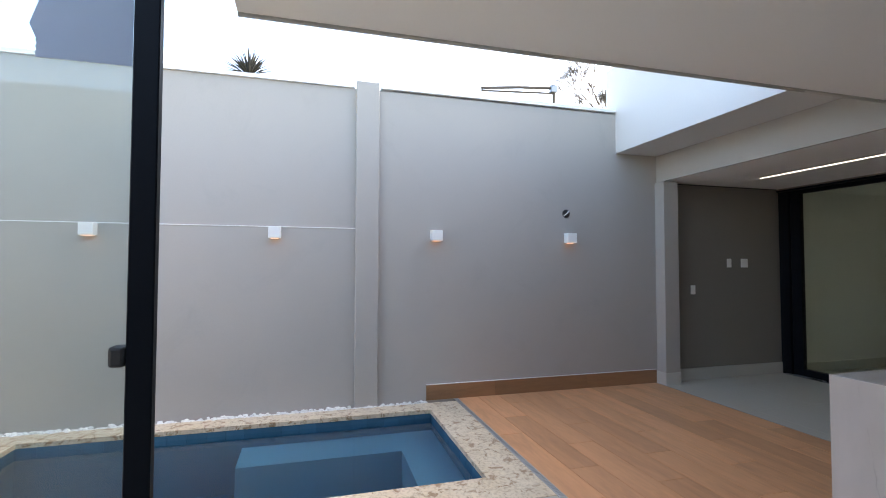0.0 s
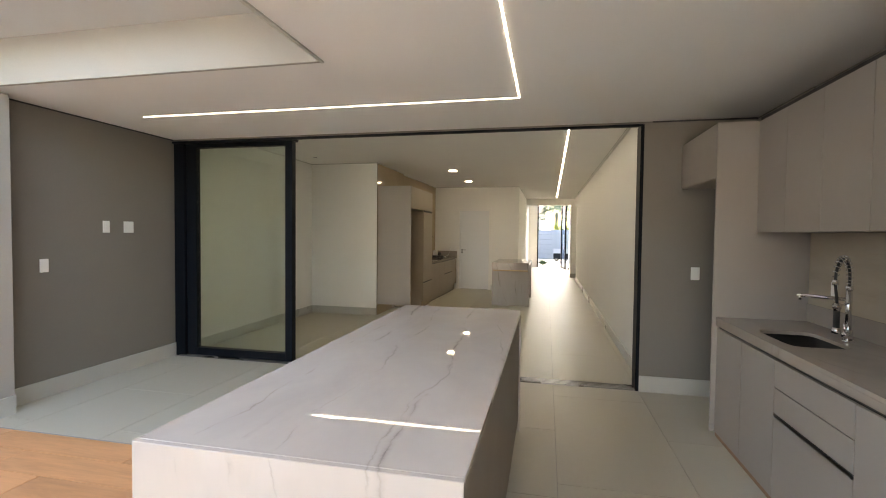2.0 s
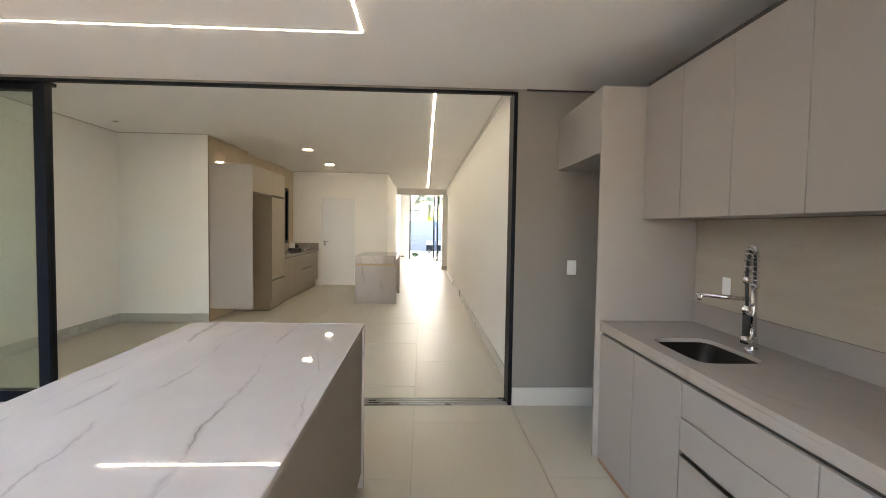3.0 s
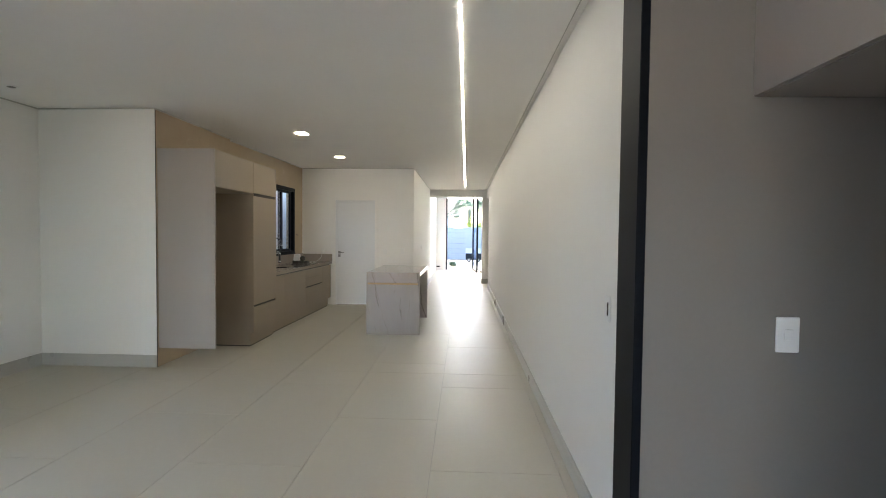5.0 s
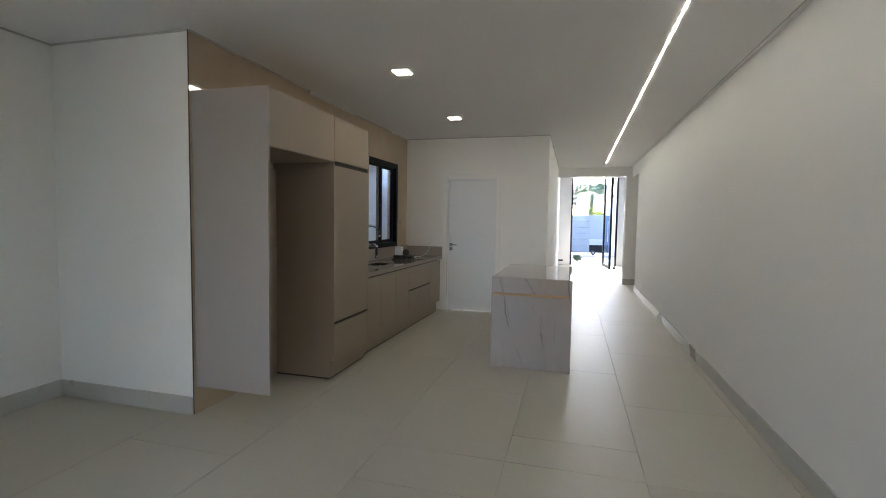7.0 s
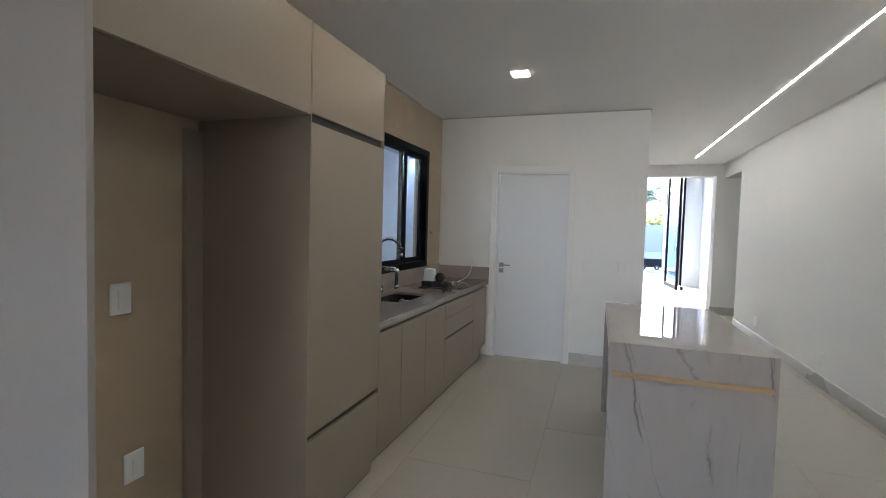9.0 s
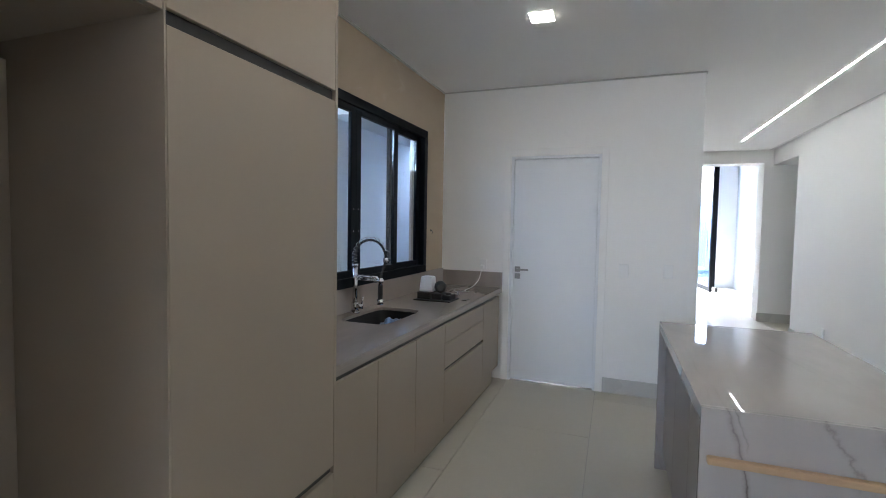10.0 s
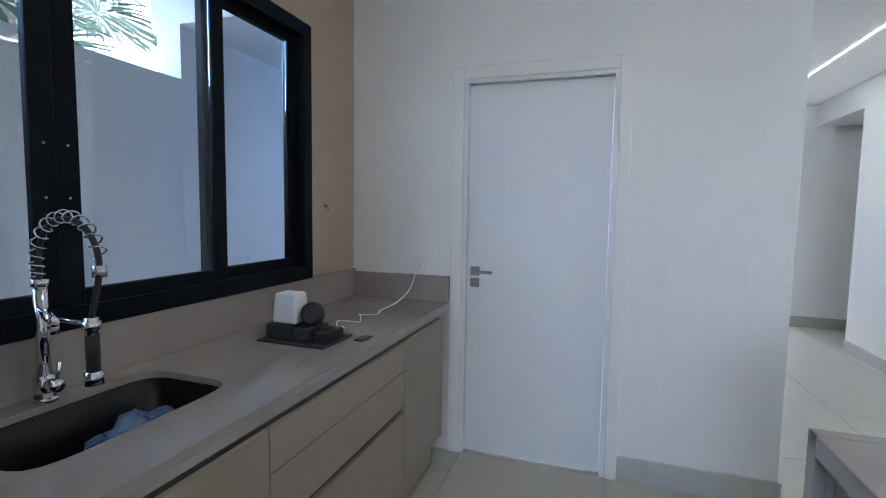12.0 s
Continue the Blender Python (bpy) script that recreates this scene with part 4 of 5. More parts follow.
# tall units
tall = thing("fridge_cabinet", (-3.6, 3.74, 0.2), "greige tall cabinet with an empty fridge niche", "cabinet")
# neutral copy here paints the cooler daylight on this side
part("side_panel", B(XK, -3.30, 3.262, 3.282, 0.20, 2.326, bevel=0.001), M_CAB, tall)
part("top_box", B(XK, FX - 0.02, 3.283, 4.198, 1.93, 2.324), M_CAB_K, tall)
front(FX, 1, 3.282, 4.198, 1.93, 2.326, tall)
part("back_strip", B(XK, XK + 0.03, 4.105, 4.197, 0.0, 1.88, bevel=0.001), M_CAB_K, tall, "narrow laminate strip at the niche's back corner")
tc = thing("tall_cabinet", (-3.6, 4.55, 0.0), "greige tall cabinet with one door and a drawer", "cabinet")
part("body", B(XK, FX - 0.02, 4.20, 4.905, 0.17, 2.324), M_CAB_K, tc)
part("side_panel", B(XK, FX, 4.198, 4.203, 0.17, 2.326), M_CAB_K, tc)
part("side_panel", B(XK, FX, 4.903, 4.918, 0.17, 2.326), M_CAB_K, tc)
part("handle_gap", B(FX - 0.019, FX - 0.016, 4.205, 4.903, 0.49, 0.53), M_GAP, tc)
part("handle_gap", B(FX - 0.019, FX - 0.016, 4.205, 4.903, 1.90, 1.945), M_GAP, tc)
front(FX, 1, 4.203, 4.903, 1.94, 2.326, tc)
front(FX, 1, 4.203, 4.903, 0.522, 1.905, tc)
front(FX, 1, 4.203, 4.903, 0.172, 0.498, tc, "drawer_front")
part("plinth", B(XK, FX - 0.045, 4.203, 4.918, 0.016, 0.17), M_CAB_K, tc)
part("plinth_gap", B(XK, FX - 0.055, 4.21, 4.918, 0.0, 0.016), M_GAP, tc)
# base units
FXB = -3.292
for k, (a, b, drawers) in enumerate(((4.918, 5.34, 0), (5.34, 5.772, 0), (5.772, 6.217, 0), (6.217, 7.092, 1), (7.092, 7.56, 0))):
    u = thing("base_cabinet", (-3.6, (a + b) / 2, 0), "greige handleless base cabinet under the worktop" + (" with drawers" if drawers else ""), "cabinet", "kitchen base units")
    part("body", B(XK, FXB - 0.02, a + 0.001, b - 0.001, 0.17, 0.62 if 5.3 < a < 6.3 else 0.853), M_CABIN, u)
    if drawers:
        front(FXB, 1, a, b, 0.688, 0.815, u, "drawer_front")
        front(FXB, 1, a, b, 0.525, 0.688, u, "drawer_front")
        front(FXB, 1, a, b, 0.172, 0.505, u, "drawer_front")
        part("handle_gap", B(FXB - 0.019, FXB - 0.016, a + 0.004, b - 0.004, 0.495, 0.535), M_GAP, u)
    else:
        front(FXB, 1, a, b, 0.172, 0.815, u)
    part("shadow_gap", B(FXB - 0.0195, FXB - 0.0165, a, b, 0.813, 0.853), M_GAP, u)
    part("plinth", B(XK, FXB - 0.045, a, b, 0.016, 0.17), M_CAB_K, u)
    swing(u)
    part("plinth_gap", B(XK, FXB - 0.055, a, b, 0.0, 0.016), M_GAP, u)
u = thing("end_panel", (-3.6, 7.65, 0), "greige filler panel at the cabinet run's end", "panel")
part("panel", B(XK, FXB, 7.562, 7.60, 0.17, 0.815, bevel=0.001), M_CAB_K, u)
swing(u)

# veranda cabinets
GX = 0.296
fp = thing("fridge_cabinet", (0.6, -0.45, 1.9), "greige overhead cabinet and tall panel round a fridge niche", "cabinet")
part("side_panel", B(0.265, XB, -0.916, -0.898, 0.03, 2.318, bevel=0.001), M_CAB, fp)
part("top_box", B(0.285, XB, -0.897, -0.001, 1.915, 2.316), M_CAB, fp)
front(0.265, -1, -0.898, -0.0, 1.915, 2.318, fp)
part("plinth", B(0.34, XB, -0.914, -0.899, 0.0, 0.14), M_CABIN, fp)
for k, (a, b) in enumerate(((-1.32, -0.918), (-1.725, -1.32), (-2.137, -1.725), (-2.74, -2.137))):
    u = thing("wall_cabinet", (0.7, (a + b) / 2, 1.514), "greige handleless wall cabinet over the sink", "cabinet", "veranda wall units")
    part("body", B(0.56, XB - 0.009, a + 0.001, b - 0.001, 1.518, 2.315), M_CAB, u)
    front(0.538, -1, a, b, 1.514, 2.318, u)
    # dark strip painted as the shadow line above the cabinet
    part("top_shadow_strip", B(0.545, 0.56, a, b, 2.319, 2.34), M_GAP, u)
u = thing("filler_panel", (0.7, -2.77, 1.514), "greige filler panel beside the wall cabinets", "panel")
part("panel", B(0.538, XB - 0.009, -2.79, -2.742, 1.514, 2.318, bevel=0.001), M_CAB, u)
for k, (a, b, drawers) in enumerate(((-1.37, -0.918, 0), (-1.823, -1.37, 0), (-2.52, -1.823, 1), (-2.80, -2.52, 0))):
    u = thing("base_cabinet", (0.6, (a + b) / 2, 0), "greige handleless base cabinet under the veranda worktop" + (" with drawers" if drawers else ""), "cabinet", "veranda base units")
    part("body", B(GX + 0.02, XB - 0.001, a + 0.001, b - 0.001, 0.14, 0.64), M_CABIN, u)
    if drawers:
        front(GX, -1, a, b, 0.652, 0.805, u, "drawer_front")
        front(GX, -1, a, b, 0.508, 0.652, u, "drawer_front")
        front(GX, -1, a, b, 0.03, 0.488, u, "drawer_front")
        part("handle_gap", B(GX + 0.0165, GX + 0.0195, a + 0.004, b - 0.004, 0.478, 0.518), M_GAP, u)
        part("handle", B(GX - 0.006, GX + 0.014, a + 0.01, b - 0.01, 0.486, 0.494, bevel=0.001), M_STEEL, u, "slim steel edge handle")
    else:
        front(GX, -1, a, b, 0.03, 0.805, u)
    part("shadow_gap", B(GX + 0.0165, GX + 0.0195, a, b, 0.70, 0.865), M_GAP, u)
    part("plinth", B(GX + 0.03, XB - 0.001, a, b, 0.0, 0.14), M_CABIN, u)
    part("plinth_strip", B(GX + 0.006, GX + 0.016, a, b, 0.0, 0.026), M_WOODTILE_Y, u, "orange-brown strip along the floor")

# ---- wood clad barbecue column ----
col = thing("barbecue_column", (0.6, -3.4, 0), "barbecue column clad in wood look tiles", "column", "", "structure")
part("core", B(0.277, XB, -4.3, -2.847, 0, ZG), M_PEBBLE, col, "pale joint mortar")
zz, k = 0.0, 0
while zz < ZG:
    z1 = min(zz + (0.083 if k == 0 else 0.301), ZG)
    cut = -3.25 - 0.45 * (k % 2)
    for a, b in ((cut + 0.0015, -2.835), (-4.3, cut - 0.0015)):
        part("tile", B(0.268, 0.28, a, b, zz + 0.002, z1 - 0.002, bevel=0.0015), M_WOODCLAD, col)
    part("tile", B(0.2805, XB, -2.847, -2.835, zz + 0.002, z1 - 0.002, bevel=0.0015), M_WOODCLAD, col)
    zz, k = z1, k + 1
cover = thing("barbecue_cover", (0.26, -3.4, 0.75), "pale grey barbecue cover panel on the column", "cover")
part("panel", B(0.240, 0.268, -3.9, -2.955, 0.735, 1.66, bevel=0.012, seg=3), M_OUTWALL, cover)

# ---- kitchen window ----
win = thing("window_kitchen", (XK - 0.06, 6.1, 1.04), "black aluminium sliding kitchen window, closed", "window", "", "structure")
wx0, wx1 = XK - 0.08, XK + 0.028
part("frame", box(box(box(B(wx0, wx1, 4.919, 7.285, 1.036, 1.10, bevel=0.003), wx0, wx1, 4.919, 7.285, 2.215, 2.28, bevel=0.003), wx0, wx1, 7.22, 7.285, 1.10, 2.215, bevel=0.003), wx0, wx1, 4.85, 4.919, 1.036, 2.28), M_BLACK, win)
for k, (a, b, xx) in enumerate(((4.92, 5.60, -0.06), (5.50, 6.125, -0.025), (6.125, 6.73, -0.025), (6.655, 7.22, -0.06))):
    sash = part("sash", box(box(box(B(XK + 0.024 + xx - 0.015, XK + 0.024 + xx + 0.015, a, a + 0.06, 1.10, 2.215, bevel=0.002), XK + 0.024 + xx - 0.015, XK + 0.024 + xx + 0.015, b - 0.06, b, 1.10, 2.215, bevel=0.002), XK + 0.024 + xx - 0.015, XK + 0.024 + xx + 0.015, a + 0.06, b - 0.06, 1.10, 1.145), XK + 0.024 + xx - 0.015, XK + 0.024 + xx + 0.015, a + 0.06, b - 0.06, 2.175, 2.215), M_BLACK, win)
    pn = part("pane", B(XK + 0.024 + xx - 0.003, XK + 0.024 + xx + 0.003, a + 0.06, b - 0.06, 1.145, 2.175), M_GLASS, sash, "clear glass pane")
    pn.visible_shadow = False
    for sz in (1.405, 1.55):
        if k in (1, 2):
            yy = b - 0.03 if k == 1 else a + 0.03
            part("screw", rod(bmesh.new(), (XK + 0.024 + xx + 0.015, yy, sz), (XK + 0.024 + xx + 0.017, yy, sz), 0.0035, 8), M_STEEL, sash)

swing(win)

# ---- white kitchen door ----
dr = thing("door_kitchen", (-2.843, YE, 0), "closed white lacquered door with steel handle", "door", "", "structure")
part("leaf", B(-3.215, -2.471, YE + 0.03, YE + 0.065, 0.006, 2.075, bevel=0.002), M_DOOR, dr)
bm = B(-3.24, -3.217, YE - 0.004, YE + 0.12, 0, 2.1)
box(bm, -2.469, -2.446, YE - 0.004, YE + 0.12, 0, 2.1)
box(bm, -3.217, -2.469, YE - 0.004, YE + 0.12, 2.078, 2.1)
part("frame", bm, M_DOOR, dr)
bm = B(-3.305, -3.24, YE - 0.016, YE, 0, 2.165, bevel=0.003)
box(bm, -2.446, -2.385, YE - 0.016, YE, 0, 2.165, bevel=0.003)
box(bm, -3.24, -2.446, YE - 0.016, YE, 2.1, 2.165, bevel=0.003)
part("casing", bm, M_WHITE, dr)
hd = part("handle", rod(box(B(-3.195, -3.145, YE + 0.018, YE + 0.03, 1.03, 1.08, bevel=0.002), -3.195, -3.145, YE + 0.018, YE + 0.03, 0.965, 1.015, bevel=0.002), (-3.17, YE + 0.02, 1.055), (-3.17, YE - 0.03, 1.055), 0.008), M_STEEL, dr, "brushed steel lever handle")
part("lever", B(-3.178, -3.06, YE - 0.036, YE - 0.024, 1.047, 1.063, bevel=0.003), M_STEEL, hd)

# ---- things on the kitchen worktop ----
tray = thing("power_strip_box", (-3.59, 6.75, 0.875), "black plastic tray box on the worktop", "box")
part("base", B(-3.74, -3.44, 6.62, 6.83, 0.875, 0.884, bevel=0.003), M_RUBBER, tray)
part("block", B(-3.725, -3.615, 6.655, 6.81, 0.884, 0.936, bevel=0.007, seg=2), M_RUBBER, tray)
part("block", B(-3.608, -3.53, 6.665, 6.80, 0.884, 0.931, bevel=0.007, seg=2), M_RUBBER, tray)
part("block", B(-3.523, -3.455, 6.67, 6.79, 0.884, 0.922, bevel=0.007, seg=2), M_RUBBER, tray)
part("knob", rod(bmesh.new(), (-3.49, 6.725, 0.922), (-3.49, 6.725, 0.934), 0.022, 18), M_RUBBER, tray)
rt = thing("wifi_router", (-3.665, 6.735, 0.936), "white tapered wireless router on the black box", "router")
bm = B(-3.722, -3.608, 6.685, 6.785, 0.936, 1.055, bevel=0.012, seg=3)
for v in bm.verts:
    k = 1 - 0.18 * (v.co.z - 0.936) / 0.119
    v.co.x, v.co.y = -3.665 + (v.co.x + 3.665) * k, 6.735 + (v.co.y - 6.735) * k
part("body", bm, M_PLASTIC, rt)
part("lamp", B(-3.68, -3.66, 6.6925, 6.695, 0.955, 0.962), M_STEEL, rt)
cm = thing("round_speaker", (-3.56, 6.73, 0.931), "small dark round device on the black box", "device")
bm = bmesh.new()
bmesh.ops.create_uvsphere(bm, u_segments=24, v_segments=14, radius=0.047, matrix=Matrix.Translation((-3.56, 6.73, 0.976)))
part("body", bm, M_RUBBER, cm, "", True)
part("ring", rod(bmesh.new(), (-3.545, 6.69, 0.975), (-3.541, 6.684, 0.976), 0.024, 20), M_GAP, cm)
cb = thing("power_cable", (-3.5, 7.4, 0.88), "tangled white power cable running to the socket", "cable")
random.seed(5)
pts = [Vector((-3.496, 7.735, 1.06)), Vector((-3.50, 7.70, 1.02)), Vector((-3.50, 7.62, 0.95)), Vector((-3.52, 7.5, 0.90)), Vector((-3.55, 7.36, 0.881))]
for k in range(9):
    pts.append(Vector((-3.55 + 0.05 * math.sin(k * 1.9), 7.32 - 0.05 * k + 0.05 * math.cos(k * 2.3), 0.880 + 0.012 * abs(math.sin(k * 1.3)))))
pts += [Vector((-3.60, 6.86, 0.884)), Vector((-3.60, 6.815, 0.89))]
fine = []
for k in range(len(pts) - 1):
    p0, p1, p2, p3 = pts[max(k - 1, 0)], pts[k], pts[k + 1], pts[min(k + 2, len(pts) - 1)]
    for j in range(6):
        t = j / 6
        fine.append(0.5 * ((2 * p1) + (p2 - p0) * t + (2 * p0 - 5 * p1 + 4 * p2 - p3) * t * t + (3 * p1 - p0 - 3 * p2 + p3) * t ** 3))
part("cord", tube(bmesh.new(), fine, 0.0028, 6), M_PLASTIC, cb, "", True)
part("plug", B(-3.515, -3.478, 7.70, 7.733, 1.045, 1.085, bevel=0.006), M_PLASTIC, cb)
part("plug_lower", B(-3.40, -3.36, 6.84, 6.92, 0.875, 0.879), M_GAP, cb)
bag = thing("cloth_bag", (-3.60, 6.02, 0.67), "crumpled blue plastic bag in the sink", "bag")
bm = bmesh.new()
bmesh.ops.create_icosphere(bm, subdivisions=4, radius=1)
for v in bm.verts:
    n = noise.noise(v.co * 2.2) * 0.35 + noise.noise(v.co * 6) * 0.15
    v.co = Vector((-3.60, 6.07, 0.75)) + Vector((v.co.x * 0.10, v.co.y * 0.13, v.co.z * 0.085)) * (1 + n)
part("bag", bm, surface("blue_plastic_bag", (0.10, 0.17, 0.30), 0.3, var=0.35, big=14, relief=0.3), bag, "", True)
for ob in (tray, rt, cm):
    ob.location.y += 0.07
bag.location.x, bag.location.y = bag.location.x - 0.03, bag.location.y + 0.06
for ob in (tray, rt, cm, cb, bag):
    swing(ob)

# ---- front room and forecourt ----
fd = thing("front_glass_door", (0.0, 16.4, 0), "black framed pivot glass door, standing open", "door")
part("stile", B(-0.03, 0.03, 16.92, 17.0, 0, 3.3, bevel=0.003), M_BLACK, fd)
part("stile", B(-0.03, 0.03, 15.85, 15.93, 0, 3.3, bevel=0.003), M_BLACK, fd)
part("rail", B(-0.03, 0.03, 15.93, 16.92, 0.01, 0.11, bevel=0.003), M_BLACK, fd)
part("rail", B(-0.03, 0.03, 15.93, 16.92, 3.2, 3.3, bevel=0.003), M_BLACK, fd)
pn = part("pane", B(-0.005, 0.005, 15.93, 16.92, 0.11, 3.2), M_BLUEGLASS, fd, "blue tinted glass pane")
pn.visible_shadow = False
part("pull_handle", rod(bmesh.new(), (-0.07, 15.97, 0.85), (-0.07, 15.97, 1.5), 0.012), M_STEEL, fd)
setting("door_frame_front", box(box(B(-1.36, -1.31, 16.99, 17.2, 0, 3.4), 0.075, 0.13, 16.99, 17.2, 0, 3.4), -1.31, 0.075, 16.99, 17.2, 3.32, 3.4), M_BLACK, "black aluminium frame of the front opening", "frame")
fd.rotation_euler.z = 0.122
fd.location.x = -0.22
dst = thing("door_stop", (-0.02, 15.95, 0), "small dark door stop on the floor", "stop")
part("body", rod(bmesh.new(), (-0.02, 15.95, 0), (-0.02, 15.95, 0.09), 0.04, 14, 0.03), M_RUBBER, dst)
plate("light_switch", (0.55, 15.2, 1.15), "x", -1)
plate("light_switch", (-1.75, 15.4, 1.15), "x", 1)
plate("light_switch", (XC, 9.4, 1.12), "x", 1)
gate = thing("metal_gate", (-0.3, 22.6, 0), "blue-grey metal gate with horizontal boards", "gate")
for k in range(6):
    z = 0.12 + k * 0.275
    part("board", B(-2.9, -0.62, 22.58, 22.62, z, z + 0.268, bevel=0.004), M_GATE, gate)
part("backing", B(-2.9, -0.62, 22.63, 22.64, 0.1, 1.76), M_BLACK, gate)
part("post", B(-0.62, -0.55, 22.56, 22.64, 0.04, 1.79, bevel=0.004), M_GATE, gate)
part("panel", B(-0.55, 0.28, 22.585, 22.615, 0.70, 1.77, bevel=0.004), M_GATE, gate)
part("rail", B(-0.55, 0.28, 22.56, 22.64, 0.44, 0.70, bevel=0.004), surface("pale_blue_grey_metal", (0.20, 0.23, 0.27), 0.45), gate, "paler lower rail")
part("skirt", B(-0.55, 0.28, 22.59, 22.61, 0.10, 0.44), M_BLACK, gate, "dark lower strip")
for xx in (-0.38, 0.1):
    wh = part("wheel", rod(bmesh.new(), (xx, 22.54, 0.09), (xx, 22.58, 0.09), 0.1, 20), M_RUBBER, gate)
    part("hub", rod(bmesh.new(), (xx, 22.53, 0.09), (xx, 22.54, 0.09), 0.035, 14), M_STEEL, wh)
setting("wall_forecourt_west", B(-3.1, -2.9, 17.2, 22.7, 0, 2.4), M_OUTWALL, "pale grey forecourt wall", "wall")
setting("wall_forecourt_east", B(2.2, 2.4, 17.2, 22.7, 0, 2.4), M_OUTWALL, "pale grey forecourt wall", "wall")
setting("wall_gate_pier", B(0.28, 2.2, 22.5, 22.7, 0, 2.5), M_WHITE, "white gate pier", "wall")


vent = thing("wall_vent", (-1.66, 17.0, 0.14), "small dark slot vent low in the white wall", "vent")
part("frame", B(-1.745, -1.575, 16.992, 17.0, 0.11, 0.18, bevel=0.002), M_PLASTIC, vent)
part("slot", B(-1.735, -1.585, 16.989, 16.992, 0.12, 0.17), M_GAP, vent)

# ---- neighbouring house beyond the gate ----
M_ROOF = surface("dark_brown_roof_tiles", (0.07, 0.055, 0.05), 0.8, var=0.25, big=3, fine=20, relief=0.4)
nb = thing("neighbour_house", (-4.0, 34.0, 0), "low pale house with a dark tiled roof beyond the gate", "house")
part("wall", B(-7.0, -1.5, 32.0, 37.0, -0.02, 2.75), M_OUTWALL, nb, "pale painted wall")
bm = bmesh.new()
for sgn, ya, yb in ((1, 31.4, 34.5), (-1, 37.6, 34.5)):
    lo = [(-7.4, ya, 2.72), (-1.0, ya, 2.72), (-1.0, yb, 3.95), (-7.4, yb, 3.95)]
    vs = [bm.verts.new(v) for v in lo] + [bm.verts.new((x, y, z + 0.14)) for x, y, z in lo]
    for q in ((0, 1, 2, 3), (7, 6, 5, 4), (0, 4, 5, 1), (1, 5, 6, 2), (2, 6, 7, 3), (3, 7, 4, 0)):
        bm.faces.new([vs[k] for k in q])
bmesh.ops.recalc_face_normals(bm, faces=bm.faces)
part("roof", bm, M_ROOF, nb, "dark brown tiled roof")
part("gutter", B(-7.4, -1.0, 31.3, 31.4, 2.70, 2.82, bevel=0.01), M_STEEL, nb)
wn1 = part("window", B(-3.2, -2.0, 31.985, 32.0, 1.0, 2.1), M_BLACK, nb, "dark window")
part("sill", B(-3.3, -1.9, 31.93, 31.985, 0.94, 1.0, bevel=0.005), M_WHITE, wn1)


# ---- plants ----
def leaflet(vs, fs, a, b, w, side, droop=0.0):
    """A pointed blade from a to b, w wide, with a folded middle."""
    d = b - a
    m = a + d * 0.45 - Vector((0, 0, droop * 0.3))
    e = b - Vector((0, 0, droop))
    k = len(vs)
    lift = Vector((0, 0, w * 0.35))
    vs.extend((a, m + side * w * 0.5 + lift, m, m - side * w * 0.5 + lift, e))
    fs.extend(((k, k + 1, k + 2), (k, k + 2, k + 3), (k + 1, k + 4, k + 2), (k + 2, k + 4, k + 3)))


def mesh_part(name, vs, fs, material, parent):
    o = LOC[parent]
    me = bpy.data.meshes.new(name)
    me.from_pydata([tuple(v - o) for v in vs], [], fs)
    me.materials.append(material)
    ob = new(name, me)
    ob.parent = parent
    LOC[ob] = o
    return ob


def fan_palm(at, trunk, leaves, size, seed, label):
    rnd = random.Random(seed)
    ob = thing("fan_palm", at, label, "palm")
    o = Vector(at)
    top = o + Vector((0.1, 0.05, trunk))
    part("trunk", tube(bmesh.new(), [o.lerp(top, k / 8) + Vector((0.02 * math.sin(k), 0.02 * math.cos(k * 2), 0)) for k in range(9)], lambda t: 0.13 - 0.04 * t, 10), M_BARK, ob, "", True)
    vs, fs = [], []
    bm = bmesh.new()
    for k in range(leaves):
        az, el = k * 2.4 + rnd.random() * 0.5, radians(-35 + 105 * rnd.random())
        out = Vector((math.cos(az) * math.cos(el), math.sin(az) * math.cos(el), math.sin(el)))
        stem = size * (0.45 + 0.25 * rnd.random())
        hub = top + out * stem - Vector((0, 0, 0.12 * stem))
        tube(bm, [top, top.lerp(hub, 0.5) + Vector((0, 0, 0.05)), hub], 0.012, 5)
        side = out.cross(Vector((0, 0, 1))).normalized()
        upv = side.cross(out).normalized()
        for j in range(44):
            a = radians(-130 + 260 * j / 43)
            d = (out * math.cos(a) + side * math.sin(a) + upv * 0.12).normalized()
            ln = size * (0.62 + 0.1 * rnd.random()) * (0.8 + 0.2 * math.cos(a * 0.7))
            sd = d.cross(upv).normalized()
            leaflet(vs, fs, hub, hub + d * ln, 0.03 * size, sd, 0.16 * size * rnd.random() + 0.08)
    part("stems", bm, M_PALM, ob, "", True)
    mesh_part("crown", vs, fs, M_PALM, ob)
    return ob


